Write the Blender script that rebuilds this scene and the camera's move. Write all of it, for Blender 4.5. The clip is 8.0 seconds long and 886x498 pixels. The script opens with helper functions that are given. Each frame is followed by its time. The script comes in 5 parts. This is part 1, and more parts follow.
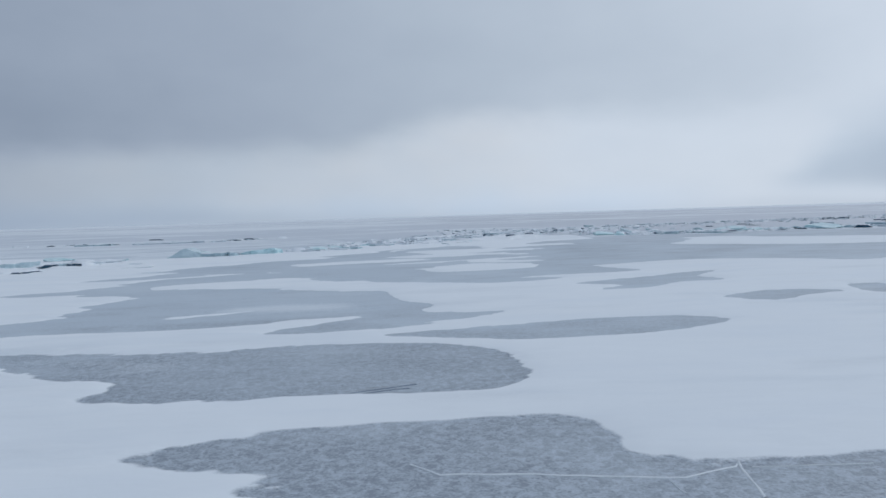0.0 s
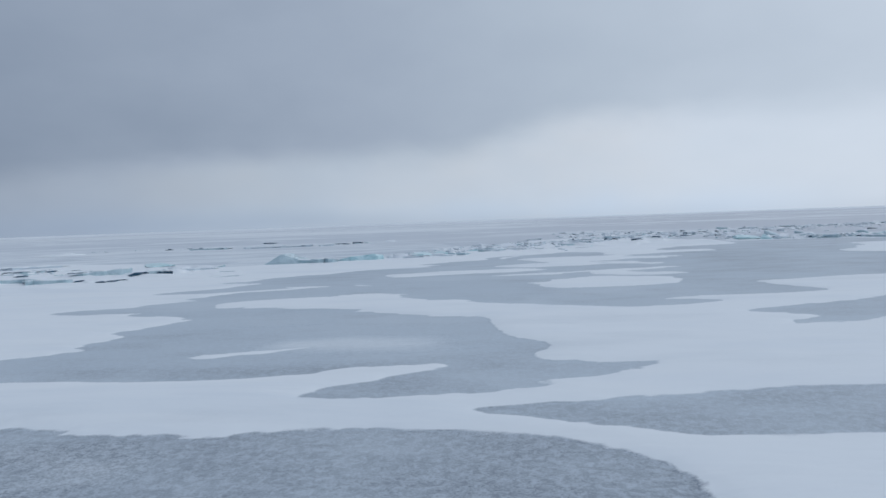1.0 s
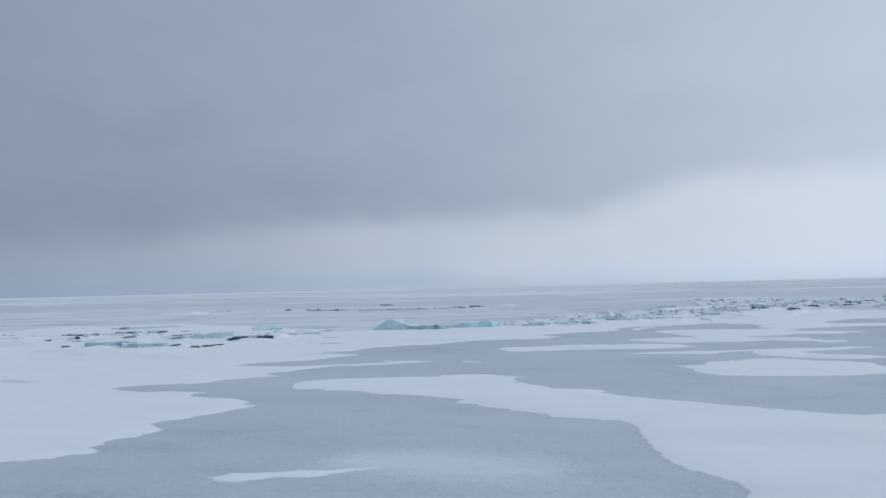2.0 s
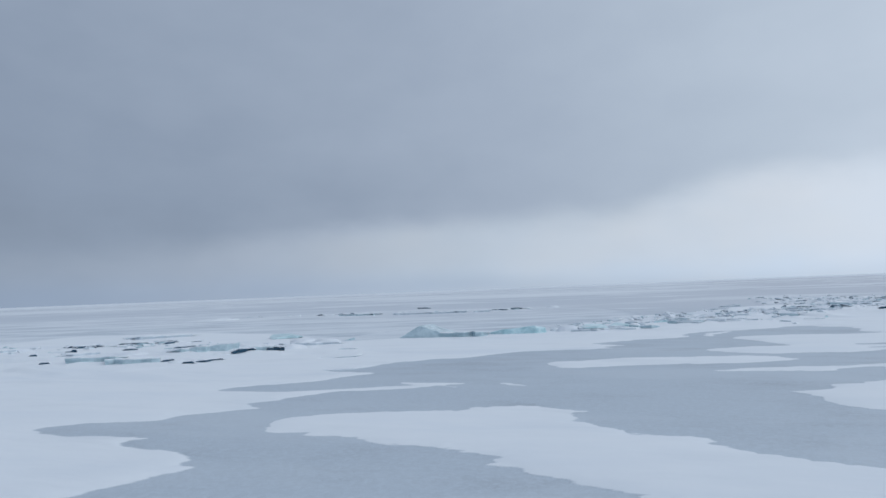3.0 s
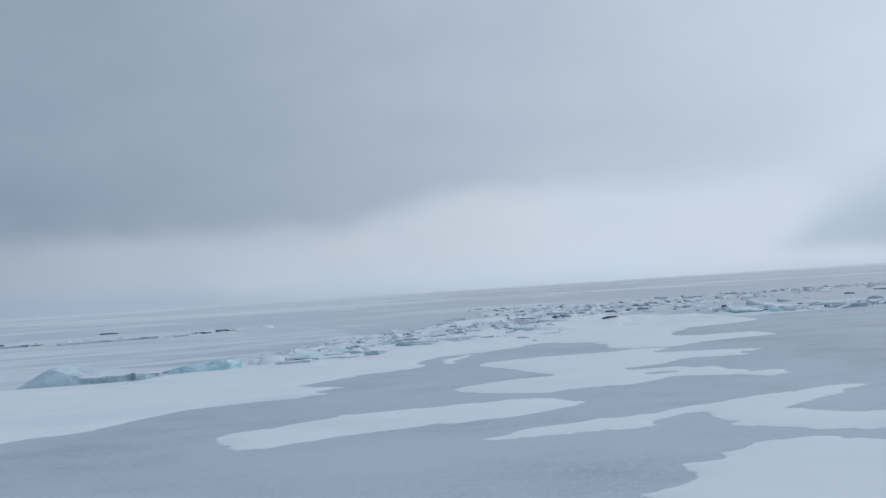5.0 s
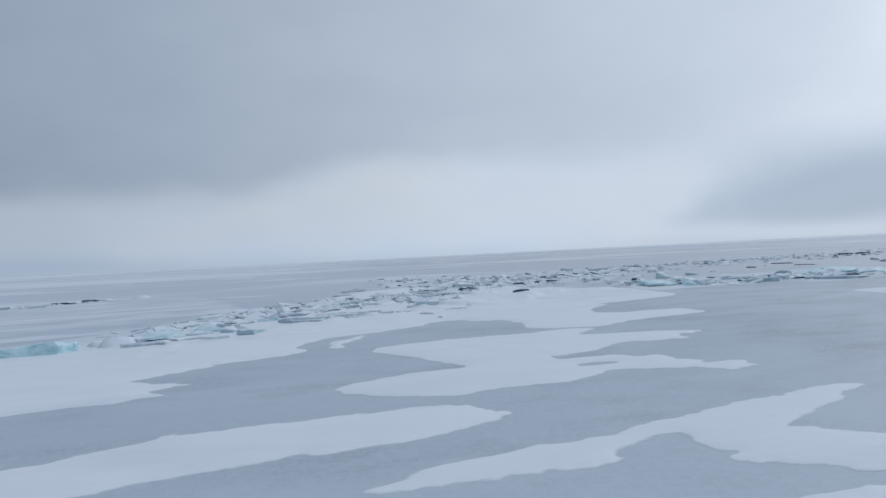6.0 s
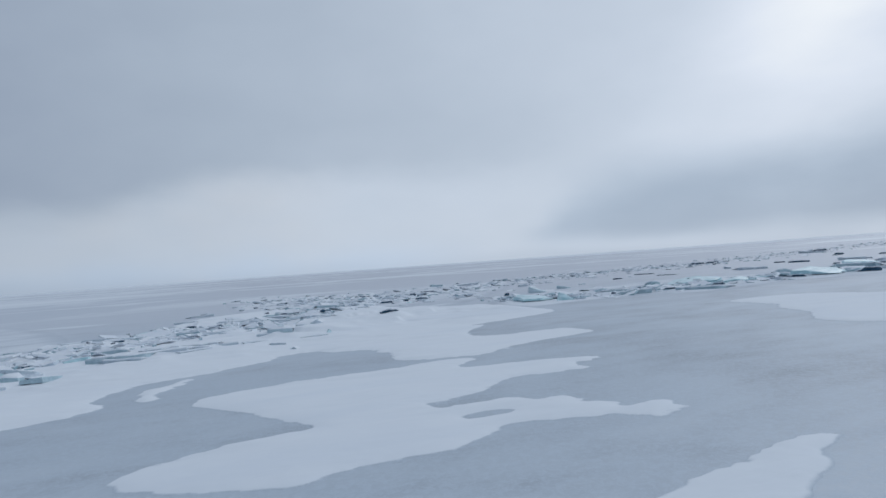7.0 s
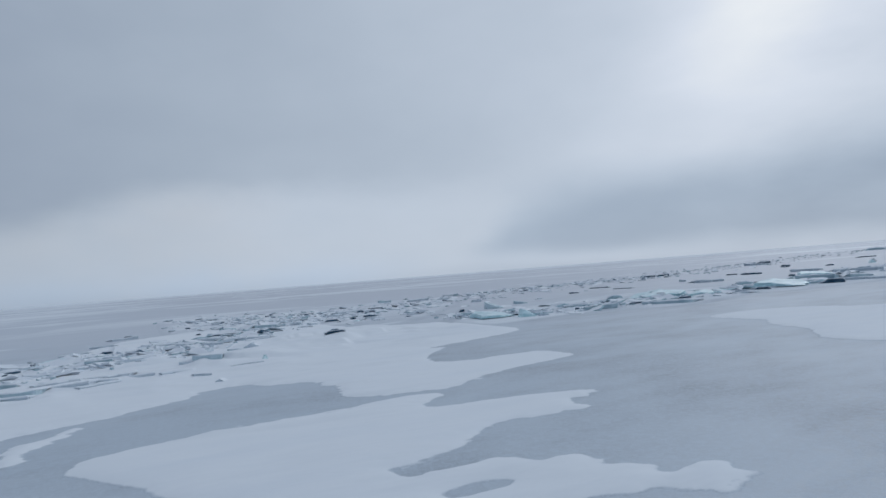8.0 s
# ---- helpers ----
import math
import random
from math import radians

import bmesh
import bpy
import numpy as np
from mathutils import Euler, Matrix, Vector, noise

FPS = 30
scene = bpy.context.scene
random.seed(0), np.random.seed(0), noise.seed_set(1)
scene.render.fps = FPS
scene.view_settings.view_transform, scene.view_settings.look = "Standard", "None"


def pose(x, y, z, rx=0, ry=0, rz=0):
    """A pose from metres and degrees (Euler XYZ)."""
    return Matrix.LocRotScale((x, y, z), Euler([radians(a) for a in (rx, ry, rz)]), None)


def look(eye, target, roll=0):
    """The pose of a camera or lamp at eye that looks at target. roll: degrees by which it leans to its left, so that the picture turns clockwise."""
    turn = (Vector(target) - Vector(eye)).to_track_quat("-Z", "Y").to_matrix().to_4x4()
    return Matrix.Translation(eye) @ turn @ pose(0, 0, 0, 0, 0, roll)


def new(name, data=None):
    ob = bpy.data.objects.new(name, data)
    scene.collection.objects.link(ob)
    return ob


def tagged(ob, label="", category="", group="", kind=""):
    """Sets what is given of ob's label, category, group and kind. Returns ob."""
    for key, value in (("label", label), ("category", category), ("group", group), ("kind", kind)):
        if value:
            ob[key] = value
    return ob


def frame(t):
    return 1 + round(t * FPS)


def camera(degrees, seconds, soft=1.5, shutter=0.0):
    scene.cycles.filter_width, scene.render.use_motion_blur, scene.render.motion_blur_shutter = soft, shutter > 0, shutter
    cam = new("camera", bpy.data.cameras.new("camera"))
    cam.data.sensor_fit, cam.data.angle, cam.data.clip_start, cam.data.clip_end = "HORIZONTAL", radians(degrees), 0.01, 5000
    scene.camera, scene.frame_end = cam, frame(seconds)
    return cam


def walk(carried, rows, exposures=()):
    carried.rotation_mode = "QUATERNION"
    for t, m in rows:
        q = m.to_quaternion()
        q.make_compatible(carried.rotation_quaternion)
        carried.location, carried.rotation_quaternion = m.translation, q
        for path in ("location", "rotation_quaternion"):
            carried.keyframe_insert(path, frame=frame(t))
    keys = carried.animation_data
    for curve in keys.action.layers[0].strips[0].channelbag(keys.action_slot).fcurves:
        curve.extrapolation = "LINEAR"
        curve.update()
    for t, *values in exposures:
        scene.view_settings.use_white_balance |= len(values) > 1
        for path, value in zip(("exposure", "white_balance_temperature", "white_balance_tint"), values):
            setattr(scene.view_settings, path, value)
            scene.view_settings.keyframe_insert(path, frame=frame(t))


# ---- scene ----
cam = camera(65.2, 8.0, soft=1.6)
PATH = [
    (0, (-2.299, 5.405, 1.334), (-2.191, 7.4, 1.238), -1.8),
    (0.5, (-2.16, 6.911, 1.357), (-2.252, 8.907, 1.269), -2.5),
    (1, (-2.21, 8.316, 1.357), (-2.43, 10.303, 1.278), -2.1),
    (1.5, (-2.376, 9.627, 1.38), (-2.692, 11.602, 1.351), -1.7),
    (2, (-2.532, 10.665, 1.404), (-3.085, 12.583, 1.515), -1.4),
    (2.2, (-2.646, 11.204, 1.409), (-3.307, 13.084, 1.58), -1.4),
    (3.3, (-3.4, 14.278, 1.398), (-4.051, 16.166, 1.501), -2.8),
    (3.5, (-3.533, 14.789, 1.422), (-4.137, 16.693, 1.525), -3.1),
    (4, (-3.681, 15.935, 1.425), (-3.976, 17.909, 1.557), -4.2),
    (4.5, (-3.684, 17.166, 1.435), (-3.611, 19.16, 1.563), -4.6),
    (4.7, (-3.657, 17.626, 1.436), (-3.564, 19.62, 1.569), -4.2),
    (5.8, (-3.252, 20.261, 1.429), (-2.967, 22.241, 1.467), -2.7),
    (6, (-3.175, 20.768, 1.403), (-2.795, 22.732, 1.422), -2.9),
    (6.5, (-2.797, 21.883, 1.402), (-2.1, 23.758, 1.401), -3.6),
    (7, (-2.499, 22.818, 1.412), (-1.754, 24.673, 1.455), -4.1),
    (7.5, (-2.254, 23.701, 1.417), (-1.484, 25.544, 1.503), -4.5),
    (8, (-1.959, 24.609, 1.412), (-1.069, 26.398, 1.486), -4.5),
]

walk(cam, [(t, look(eye, target, roll)) for t, eye, target, roll in PATH],
     exposures=[(0.0, 0.0, 6600, 10), (1.5, 0.05, 6600, 10), (3.5, 0.12, 6620, 10), (4.5, 0.0, 6550, 9), (6.0, -0.03, 6520, 10), (6.5, -0.15, 6480, 10), (7.0, -0.12, 6480, 10), (7.5, -0.18, 6480, 10), (8.0, -0.23, 6470, 10)])

# ---- world: overcast cloud deck over a clear sky, and a broad weak sun ----
SUN_AZ, SUN_EL = 62.0, 32.0


def build_world():
    world = bpy.data.worlds.new("overcast_sky")
    scene.world = world
    world.use_nodes = True
    nt = world.node_tree
    nt.nodes.clear()
    N, L = nt.nodes.new, nt.links.new

    def m(op, a, b=None, c=None, clamp=False):
        n = N("ShaderNodeMath")
        n.operation, n.use_clamp = op, clamp
        for i, v in enumerate((a, b, c)):
            if v is None:
                continue
            if isinstance(v, (int, float)):
                n.inputs[i].default_value = v
            else:
                L(v, n.inputs[i])
        return n.outputs[0]

    tc = N("ShaderNodeTexCoord").outputs["Generated"]
    sep = N("ShaderNodeSeparateXYZ")
    L(tc, sep.inputs[0])
    # azimuth (0 ahead, plus to the right) and elevation, in degrees
    az = m("MULTIPLY", m("ARCTAN2", sep.outputs[0], sep.outputs[1]), 57.2958)
    el = m("MULTIPLY", m("ARCSINE", sep.outputs[2]), 57.2958)

    def cloud_noise(scale, flat, detail, seed):
        comb = N("ShaderNodeCombineXYZ")
        L(m("MULTIPLY", az, scale), comb.inputs[0])
        L(m("MULTIPLY", el, scale * flat), comb.inputs[1])
        comb.inputs[2].default_value = seed
        n = N("ShaderNodeTexNoise")
        n.inputs["Scale"].default_value = 1.0
        n.inputs["Detail"].default_value = detail
        n.inputs["Roughness"].default_value = 0.5
        L(comb.outputs[0], n.inputs["Vector"])
        return m("SUBTRACT", n.outputs[0], 0.5)

    warp_a = cloud_noise(0.06, 2.2, 3, 3.1)
    warp_e = cloud_noise(0.045, 2.6, 3, 8.4)
    azw = m("ADD", az, m("MULTIPLY", warp_a, 12.0))
    elw = m("ADD", el, m("MULTIPLY", warp_e, 3.0))

    def bank(a0, e0, wa, we, amount, tilt=0.0, sharp=2.0):
        """A soft cloud bank or gap: centre, half widths, slope."""
        da = m("SUBTRACT", azw, a0)
        de = m("SUBTRACT", m("SUBTRACT", elw, e0), m("MULTIPLY", da, tilt))
        r = m("ADD", m("POWER", m("ABSOLUTE", m("DIVIDE", da, wa)), sharp), m("POWER", m("ABSOLUTE", m("DIVIDE", de, we)), 2.0))
        return m("MULTIPLY", m("EXPONENT", m("MULTIPLY", r, -1.0)), amount)

    def by_azimuth(points, scale):
        """A smooth curve over the azimuth from -100 to 100 degrees."""
        n = N("ShaderNodeFloatCurve")
        c = n.mapping.curves[0]
        c.points[0].location, c.points[1].location = (0.0, points[0][1] / scale), (1.0, points[-1][1] / scale)
        for a, v in points:
            c.points.new((a + 100) / 200, v / scale)
        n.mapping.update()
        L(m("DIVIDE", m("ADD", azw, 100.0), 200.0, clamp=True), n.inputs["Value"])
        return m("MULTIPLY", n.outputs[0], scale)

    def rise(value, lo, hi):
        n = N("ShaderNodeMapRange")
        n.interpolation_type = "SMOOTHSTEP"
        L(value, n.inputs[0])
        n.inputs[1].default_value, n.inputs[2].default_value = lo, hi
        return n.outputs[0]

    # the deck is brighter towards the hidden sun and the zenith
    total = m("ADD", 0.540, m("MULTIPLY", m("SINE", m("DIVIDE", az, 57.2958)), 0.24))
    total = m("ADD", total, m("MULTIPLY", m("MAXIMUM", m("SUBTRACT", el, 24.0), 0.0), 0.0015))
    # the clear-cut base of the grey deck, and the bright gap below it
    over = m("SUBTRACT", elw, by_azimuth(DECK_BASE, 12.0))
    edge = rise(m("ADD", over, m("MULTIPLY", cloud_noise(0.16, 1.8, 4, 6.6), 2.2)), -1.5, 1.7)
    west = m("EXPONENT", m("MULTIPLY", m("POWER", m("ABSOLUTE", m("DIVIDE", m("ADD", az, 10.0), 38.0)), 2.0), -1.0))
    total = m("SUBTRACT", total, m("MULTIPLY", m("MULTIPLY", edge, west), 0.07))
    gap = m("MULTIPLY", m("SUBTRACT", 1.0, edge), by_azimuth(GAP, 1.0))
    total = m("ADD", total, gap)
    # the dark bank in the east, with its sloping shoulder
    bank_in = m("MULTIPLY", rise(m("SUBTRACT", by_azimuth(BANK_TOP, 12.0), elw), -1.6, 3.6), m("ADD", m("MULTIPLY", rise(elw, 0.2, 2.6), 0.6), 0.4))
    total = m("SUBTRACT", total, m("MULTIPLY", bank_in, by_azimuth(BANK_DARK, 1.0)))
    for b in CLOUDS:
        total = m("ADD", total, bank(*b))
    total = m("ADD", total, m("MULTIPLY", cloud_noise(0.07, 2.0, 4, 1.7), 0.075))
    total = m("ADD", total, m("MULTIPLY", cloud_noise(0.03, 1.8, 3, 5.5), 0.06))
    total = m("ADD", total, m("MULTIPLY", cloud_noise(0.2, 1.6, 5, 9.2), 0.035))
    total = m("ADD", total, m("MULTIPLY", m("MULTIPLY", cloud_noise(0.13, 2.4, 5, 2.3), rise(azw, 34.0, 55.0)), 0.16))
    ramp = N("ShaderNodeValToRGB")
    ramp.color_ramp.elements[0].position, ramp.color_ramp.elements[0].color = 0.0, (0.0, 0.0, 0.0, 1)
    ramp.color_ramp.elements[1].position, ramp.color_ramp.elements[1].color = 1.0, (0.95, 1.0, 1.05, 1)
    for p, c in ((0.3, (0.238, 0.30, 0.403)), (0.4, (0.329, 0.40, 0.512)), (0.5, (0.419, 0.50, 0.611)), (0.6, (0.515, 0.60, 0.715)), (0.72, (0.635, 0.72, 0.84)), (0.85, (0.775, 0.85, 0.965))):
        e = ramp.color_ramp.elements.new(p)
        e.color = (*c, 1)
    L(total, ramp.inputs[0])
    sky = N("ShaderNodeTexSky")
    sky.sky_type, sky.sun_disc = "NISHITA", False
    sky.sun_elevation, sky.sun_rotation = radians(SUN_EL), radians(SUN_AZ)
    clear = N("ShaderNodeBackground")
    clear.inputs[1].default_value = 0.06
    L(sky.outputs[0], clear.inputs[0])
    deck = N("ShaderNodeBackground")
    deck.inputs[1].default_value = 1.0
    # thin cloud in the gap is creamy, the air low over the lake and the eastern bank bluish
    cream = N("ShaderNodeMix")
    cream.data_type, cream.blend_type = "RGBA", "MULTIPLY"
    cream.inputs[7].default_value = (1.05, 1.0, 0.955, 1)
    L(m("MULTIPLY", m("MULTIPLY", gap, 10.0, clamp=True), m("MULTIPLY", m("ADD", 0.55, m("MULTIPLY", cloud_noise(0.11, 1.6, 3, 4.4), 2.6), clamp=True), m("SUBTRACT", 1.15, rise(az, 4.0, 20.0), clamp=True))), cream.inputs[0])
    L(ramp.outputs[0], cream.inputs[6])
    blue = N("ShaderNodeMix")
    blue.data_type, blue.blend_type = "RGBA", "MULTIPLY"
    blue.inputs[7].default_value = (0.95, 1.0, 1.05, 1)
    low = m("EXPONENT", m("MULTIPLY", m("POWER", m("ABSOLUTE", m("DIVIDE", m("SUBTRACT", el, 0.5), 1.5)), 2.0), -1.0))
    L(m("ADD", m("MULTIPLY", low, m("SUBTRACT", 1.0, rise(az, 14.0, 30.0))), m("MULTIPLY", m("MULTIPLY", bank_in, rise(az, 20.0, 32.0)), 0.65), clamp=True), blue.inputs[0])
    L(cream.outputs[2], blue.inputs[6])
    L(blue.outputs[2], deck.inputs[0])
    mix = N("ShaderNodeMixShader")
    mix.inputs[0].default_value = 0.96
    L(clear.outputs[0], mix.inputs[1])
    L(deck.outputs[0], mix.inputs[2])
    out = N("ShaderNodeOutputWorld")
    L(mix.outputs[0], out.inputs[0])


# by azimuth: base of the deck and top of the eastern bank (degrees), brightness of the gap and darkness of the bank
DECK_BASE = [(-100, 4.0), (-50, 4.2), (-38, 4.2), (-28, 4.8), (-16, 5.1), (-7, 5.3), (-2, 6.1), (4, 7.3), (9, 7.7), (15, 7.6), (22, 7.0), (30, 7.4), (45, 8.0), (100, 8.0)]
GAP = [(-100, 0.015), (-50, 0.02), (-30, 0.045), (-12, 0.06), (3, 0.075), (14, 0.075), (22, 0.055), (28, 0.03), (36, 0.0), (50, 0.0), (100, 0.0)]
BANK_TOP = [(-100, 0.0), (18, 0.0), (24, 0.4), (27, 2.0), (30, 4.6), (34, 6.6), (40, 7.6), (50, 8.2), (60, 9.2), (80, 10.0), (100, 9.0)]
BANK_DARK = [(-100, 0.0), (15, 0.0), (24, 0.06), (32, 0.14), (45, 0.215), (60, 0.25), (80, 0.22), (100, 0.2)]
# further soft banks (minus: darker) and gaps: azimuth, elevation, half widths, amount, slope
CLOUDS = [
    (-26, 8.0, 24, 3.2, -0.02, 0.05),
    (0, 0.0, 30, 0.9, -0.07, 0.0),
    (-48, 7.0, 20, 9.0, -0.035, 0.0),
    (55, 18.5, 12, 6.5, 0.25, 0.45),
    (36, 0.9, 9, 0.7, 0.07, 0.0),
]
build_world()
sun = new("sun", bpy.data.lights.new("sun", "SUN"))
sun.data.energy, sun.data.angle, sun.data.color = 0.5, radians(35), (0.96, 1.0, 1.05)
sun.matrix_world = look((60 * math.sin(radians(SUN_AZ)), 60 * math.cos(radians(SUN_AZ)), 60 * math.tan(radians(SUN_EL))), (0, 0, 0))


# ---- materials ----
class Mat:
    """A node material with short ways to add nodes."""

    def __init__(self, name):
        self.mat = bpy.data.materials.new(name)
        self.mat.use_nodes = True
        self.nt = self.mat.node_tree
        self.bsdf = self.nt.nodes["Principled BSDF"]
        self.pos = self.node("ShaderNodeNewGeometry").outputs["Position"]

    def node(self, kind):
        return self.nt.nodes.new(kind)

    def put(self, value, socket):
        if isinstance(value, (int, float)):
            socket.default_value = value
        elif isinstance(value, tuple):
            socket.default_value = (*value, 1) if len(value) == 3 and len(socket.default_value) == 4 else value
        else:
            self.nt.links.new(value, socket)

    def math(self, op, a, b=0.0, c=0.0, clamp=False):
        n = self.node("ShaderNodeMath")
        n.operation, n.use_clamp = op, clamp
        for s, v in zip(n.inputs, (a, b, c)):
            self.put(v, s)
        return n.outputs[0]

    def noise(self, scale, detail=3, rough=0.5, stretch=(1, 1, 1), shift=(0, 0, 0), vector=None, distort=0.0):
        mp = self.node("ShaderNodeMapping")
        mp.inputs["Scale"].default_value = stretch
        mp.inputs["Location"].default_value = shift
        self.put(vector or self.pos, mp.inputs["Vector"])
        n = self.node("ShaderNodeTexNoise")
        n.inputs["Scale"].default_value, n.inputs["Detail"].default_value = scale, detail
        n.inputs["Roughness"].default_value, n.inputs["Distortion"].default_value = rough, distort
        self.put(mp.outputs[0], n.inputs["Vector"])
        return n.outputs[0]

    def step(self, value, lo, hi):
        """0 below lo, 1 above hi, smooth between."""
        n = self.node("ShaderNodeMapRange")
        n.interpolation_type = "SMOOTHSTEP"
        self.put(value, n.inputs[0])
        n.inputs[1].default_value, n.inputs[2].default_value = lo, hi
        return n.outputs[0]

    def mix(self, f, a, b):
        n = self.node("ShaderNodeMix")
        n.data_type = "RGBA"
        self.put(f, n.inputs[0])
        self.put(a, n.inputs[6])
        self.put(b, n.inputs[7])
        return n.outputs[2]

    def bump(self, height, strength, dist, under=None):
        n = self.node("ShaderNodeBump")
        n.inputs["Strength"].default_value, n.inputs["Distance"].default_value = strength, dist
        self.put(height, n.inputs["Height"])
        if under is not None:
            self.put(under, n.inputs["Normal"])
        return n.outputs[0]

    def set(self, **values):
        for k, v in values.items():
            self.put(v, self.bsdf.inputs[k.replace("_", " ").title().replace("Ior", "IOR")])
        return self.mat


SNOW = (0.765, 0.807, 0.848)


def ice_colour(m):
    """Colour, grain and height of the frosted lake ice at a place."""
    sep = m.node("ShaderNodeSeparateXYZ")
    m.put(m.pos, sep.inputs[0])
    worm = m.noise(15, 3, 0.6, (1, 1, 1), distort=0.8)
    grain = m.noise(60, 2, 0.6)
    dots = m.noise(33, 1, 0.5, (1, 1, 1), (3, 1, 5))
    dust = m.noise(0.45, 4, 0.55, (0.8, 1.1, 1))
    veil = m.noise(1.7, 3, 0.5, (0.6, 1.3, 1), (7, 3, 0))
    hoar = m.noise(0.4, 4, 0.55, (0.6, 1.2, 1), (2, 9, 0), distort=0.7)
    # the rime on the ice grows thicker further out
    rime = m.math("MULTIPLY", m.step(sep.outputs[1], 11.0, 16.5), 0.27)
    rime = m.math("MULTIPLY", rime, m.math("SUBTRACT", 1.0, m.math("MULTIPLY", m.step(sep.outputs[1], 22, 27), 0.1)))
    rime = m.math("MULTIPLY", rime, m.math("SUBTRACT", 1.0, m.math("MULTIPLY", m.step(sep.outputs[0], -1.0, 3.5), 0.3)))
    frost = m.step(m.math("ADD", m.math("ADD", m.math("MULTIPLY", dust, 0.6), m.math("MULTIPLY", veil, 0.4)), rime), 0.40, 0.80)
    speck = m.step(m.math("ADD", m.math("MULTIPLY", worm, 0.6), m.math("MULTIPLY", grain, 0.4)), 0.36, 0.64)
    dark = m.mix(speck, (0.215, 0.25, 0.298), (0.44, 0.498, 0.562))
    dark = m.mix(m.math("MULTIPLY", m.step(dots, 0.60, 0.72), 0.55), dark, (0.13, 0.15, 0.185))
    pale = m.mix(speck, (0.425, 0.49, 0.556), (0.515, 0.585, 0.655))
    pale = m.mix(m.math("MULTIPLY", m.step(hoar, 0.46, 0.68), 0.28), pale, (0.60, 0.66, 0.715))
    pale = m.mix(m.math("MULTIPLY", m.step(sep.outputs[1], 21, 26), 0.12), pale, (0.42, 0.487, 0.555))
    near = m.mix(frost, dark, pale)
    # distance paling painted into the ice colour for grazing sky sheen, mauver in the east
    far_paling = m.math("MULTIPLY", m.step(sep.outputs[1], 30, 60), 0.75)
    near = m.mix(far_paling, near, m.mix(m.step(sep.outputs[0], -25, 25), (0.575, 0.62, 0.68), (0.558, 0.583, 0.64)))
    # wind-blown snow streaks, only far out on the lake
    away = m.step(sep.outputs[1], 48, 80)
    patch = m.noise(0.10, 5, 0.6, (0.45, 1.0, 1), (3, 11, 0), distort=0.5)
    streak = m.noise(0.022, 5, 0.62, (0.3, 1.0, 1), (8, 2, 0), distort=0.4)
    # the west of the lake holds more snow
    east = m.math("MULTIPLY", m.step(sep.outputs[0], -30, 25), 0.05)
    close = m.step(m.math("SUBTRACT", patch, east), 0.53, 0.59)
    tuft = m.noise(0.07, 4, 0.62, (1.3, 0.5, 1), (5, 7, 0), distort=0.3)
    distant = m.math("MAXIMUM", m.step(m.math("SUBTRACT", streak, east), 0.47, 0.54), m.math("MULTIPLY", m.step(tuft, 0.52, 0.60), 0.8))
    distant = m.math("MULTIPLY", m.step(sep.outputs[1], 80, 120), distant)
    cover = m.math("MULTIPLY", away, m.math("MAXIMUM", m.math("MULTIPLY", close, 0.8), distant))
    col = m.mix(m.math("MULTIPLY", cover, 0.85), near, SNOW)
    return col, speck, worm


def lake_ice():
    m = Mat("lake_ice")
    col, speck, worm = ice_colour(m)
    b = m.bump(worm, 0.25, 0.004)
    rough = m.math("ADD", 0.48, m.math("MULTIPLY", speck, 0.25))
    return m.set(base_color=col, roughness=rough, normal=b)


def wind_snow():
    m = Mat("wind_snow")
    sep = m.node("ShaderNodeSeparateXYZ")
    m.put(m.pos, sep.inputs[0])
    grain = m.noise(60, 3, 0.6)
    soft = m.noise(0.8, 4, 0.5, (0.5, 1.4, 1))
    ripple = m.noise(5, 3, 0.5, (0.45, 1.6, 1), distort=0.6)
    # thin snow lets the ice show through
    thin = m.step(m.math("ADD", sep.outputs[2], m.math("MULTIPLY", m.math("SUBTRACT", grain, 0.5), 0.004)), 0.0, 0.007)
    cover = m.math("MULTIPLY", thin, m.math("ADD", 0.8, m.math("MULTIPLY", m.step(soft, 0.2, 0.5), 0.2)))
    col = m.mix(m.math("MULTIPLY", m.step(ripple, 0.5, 0.75), 0.12), SNOW, (0.68, 0.73, 0.80))
    col = m.mix(m.math("MULTIPLY", m.step(soft, 0.45, 0.75), 0.5), col, (0.71, 0.762, 0.82))
    scour = m.noise(0.32, 5, 0.6, (0.55, 1.5, 1), (4, 6, 0), distort=0.8)
    col = m.mix(m.math("MULTIPLY", m.step(scour, 0.5, 0.72), 0.55), col, (0.66, 0.72, 0.785))
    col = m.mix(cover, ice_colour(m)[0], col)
    b = m.bump(ripple, 0.25, 0.03)
    b = m.bump(grain, 0.2, 0.004, b)
    return m.set(base_color=col, roughness=0.85, normal=b)


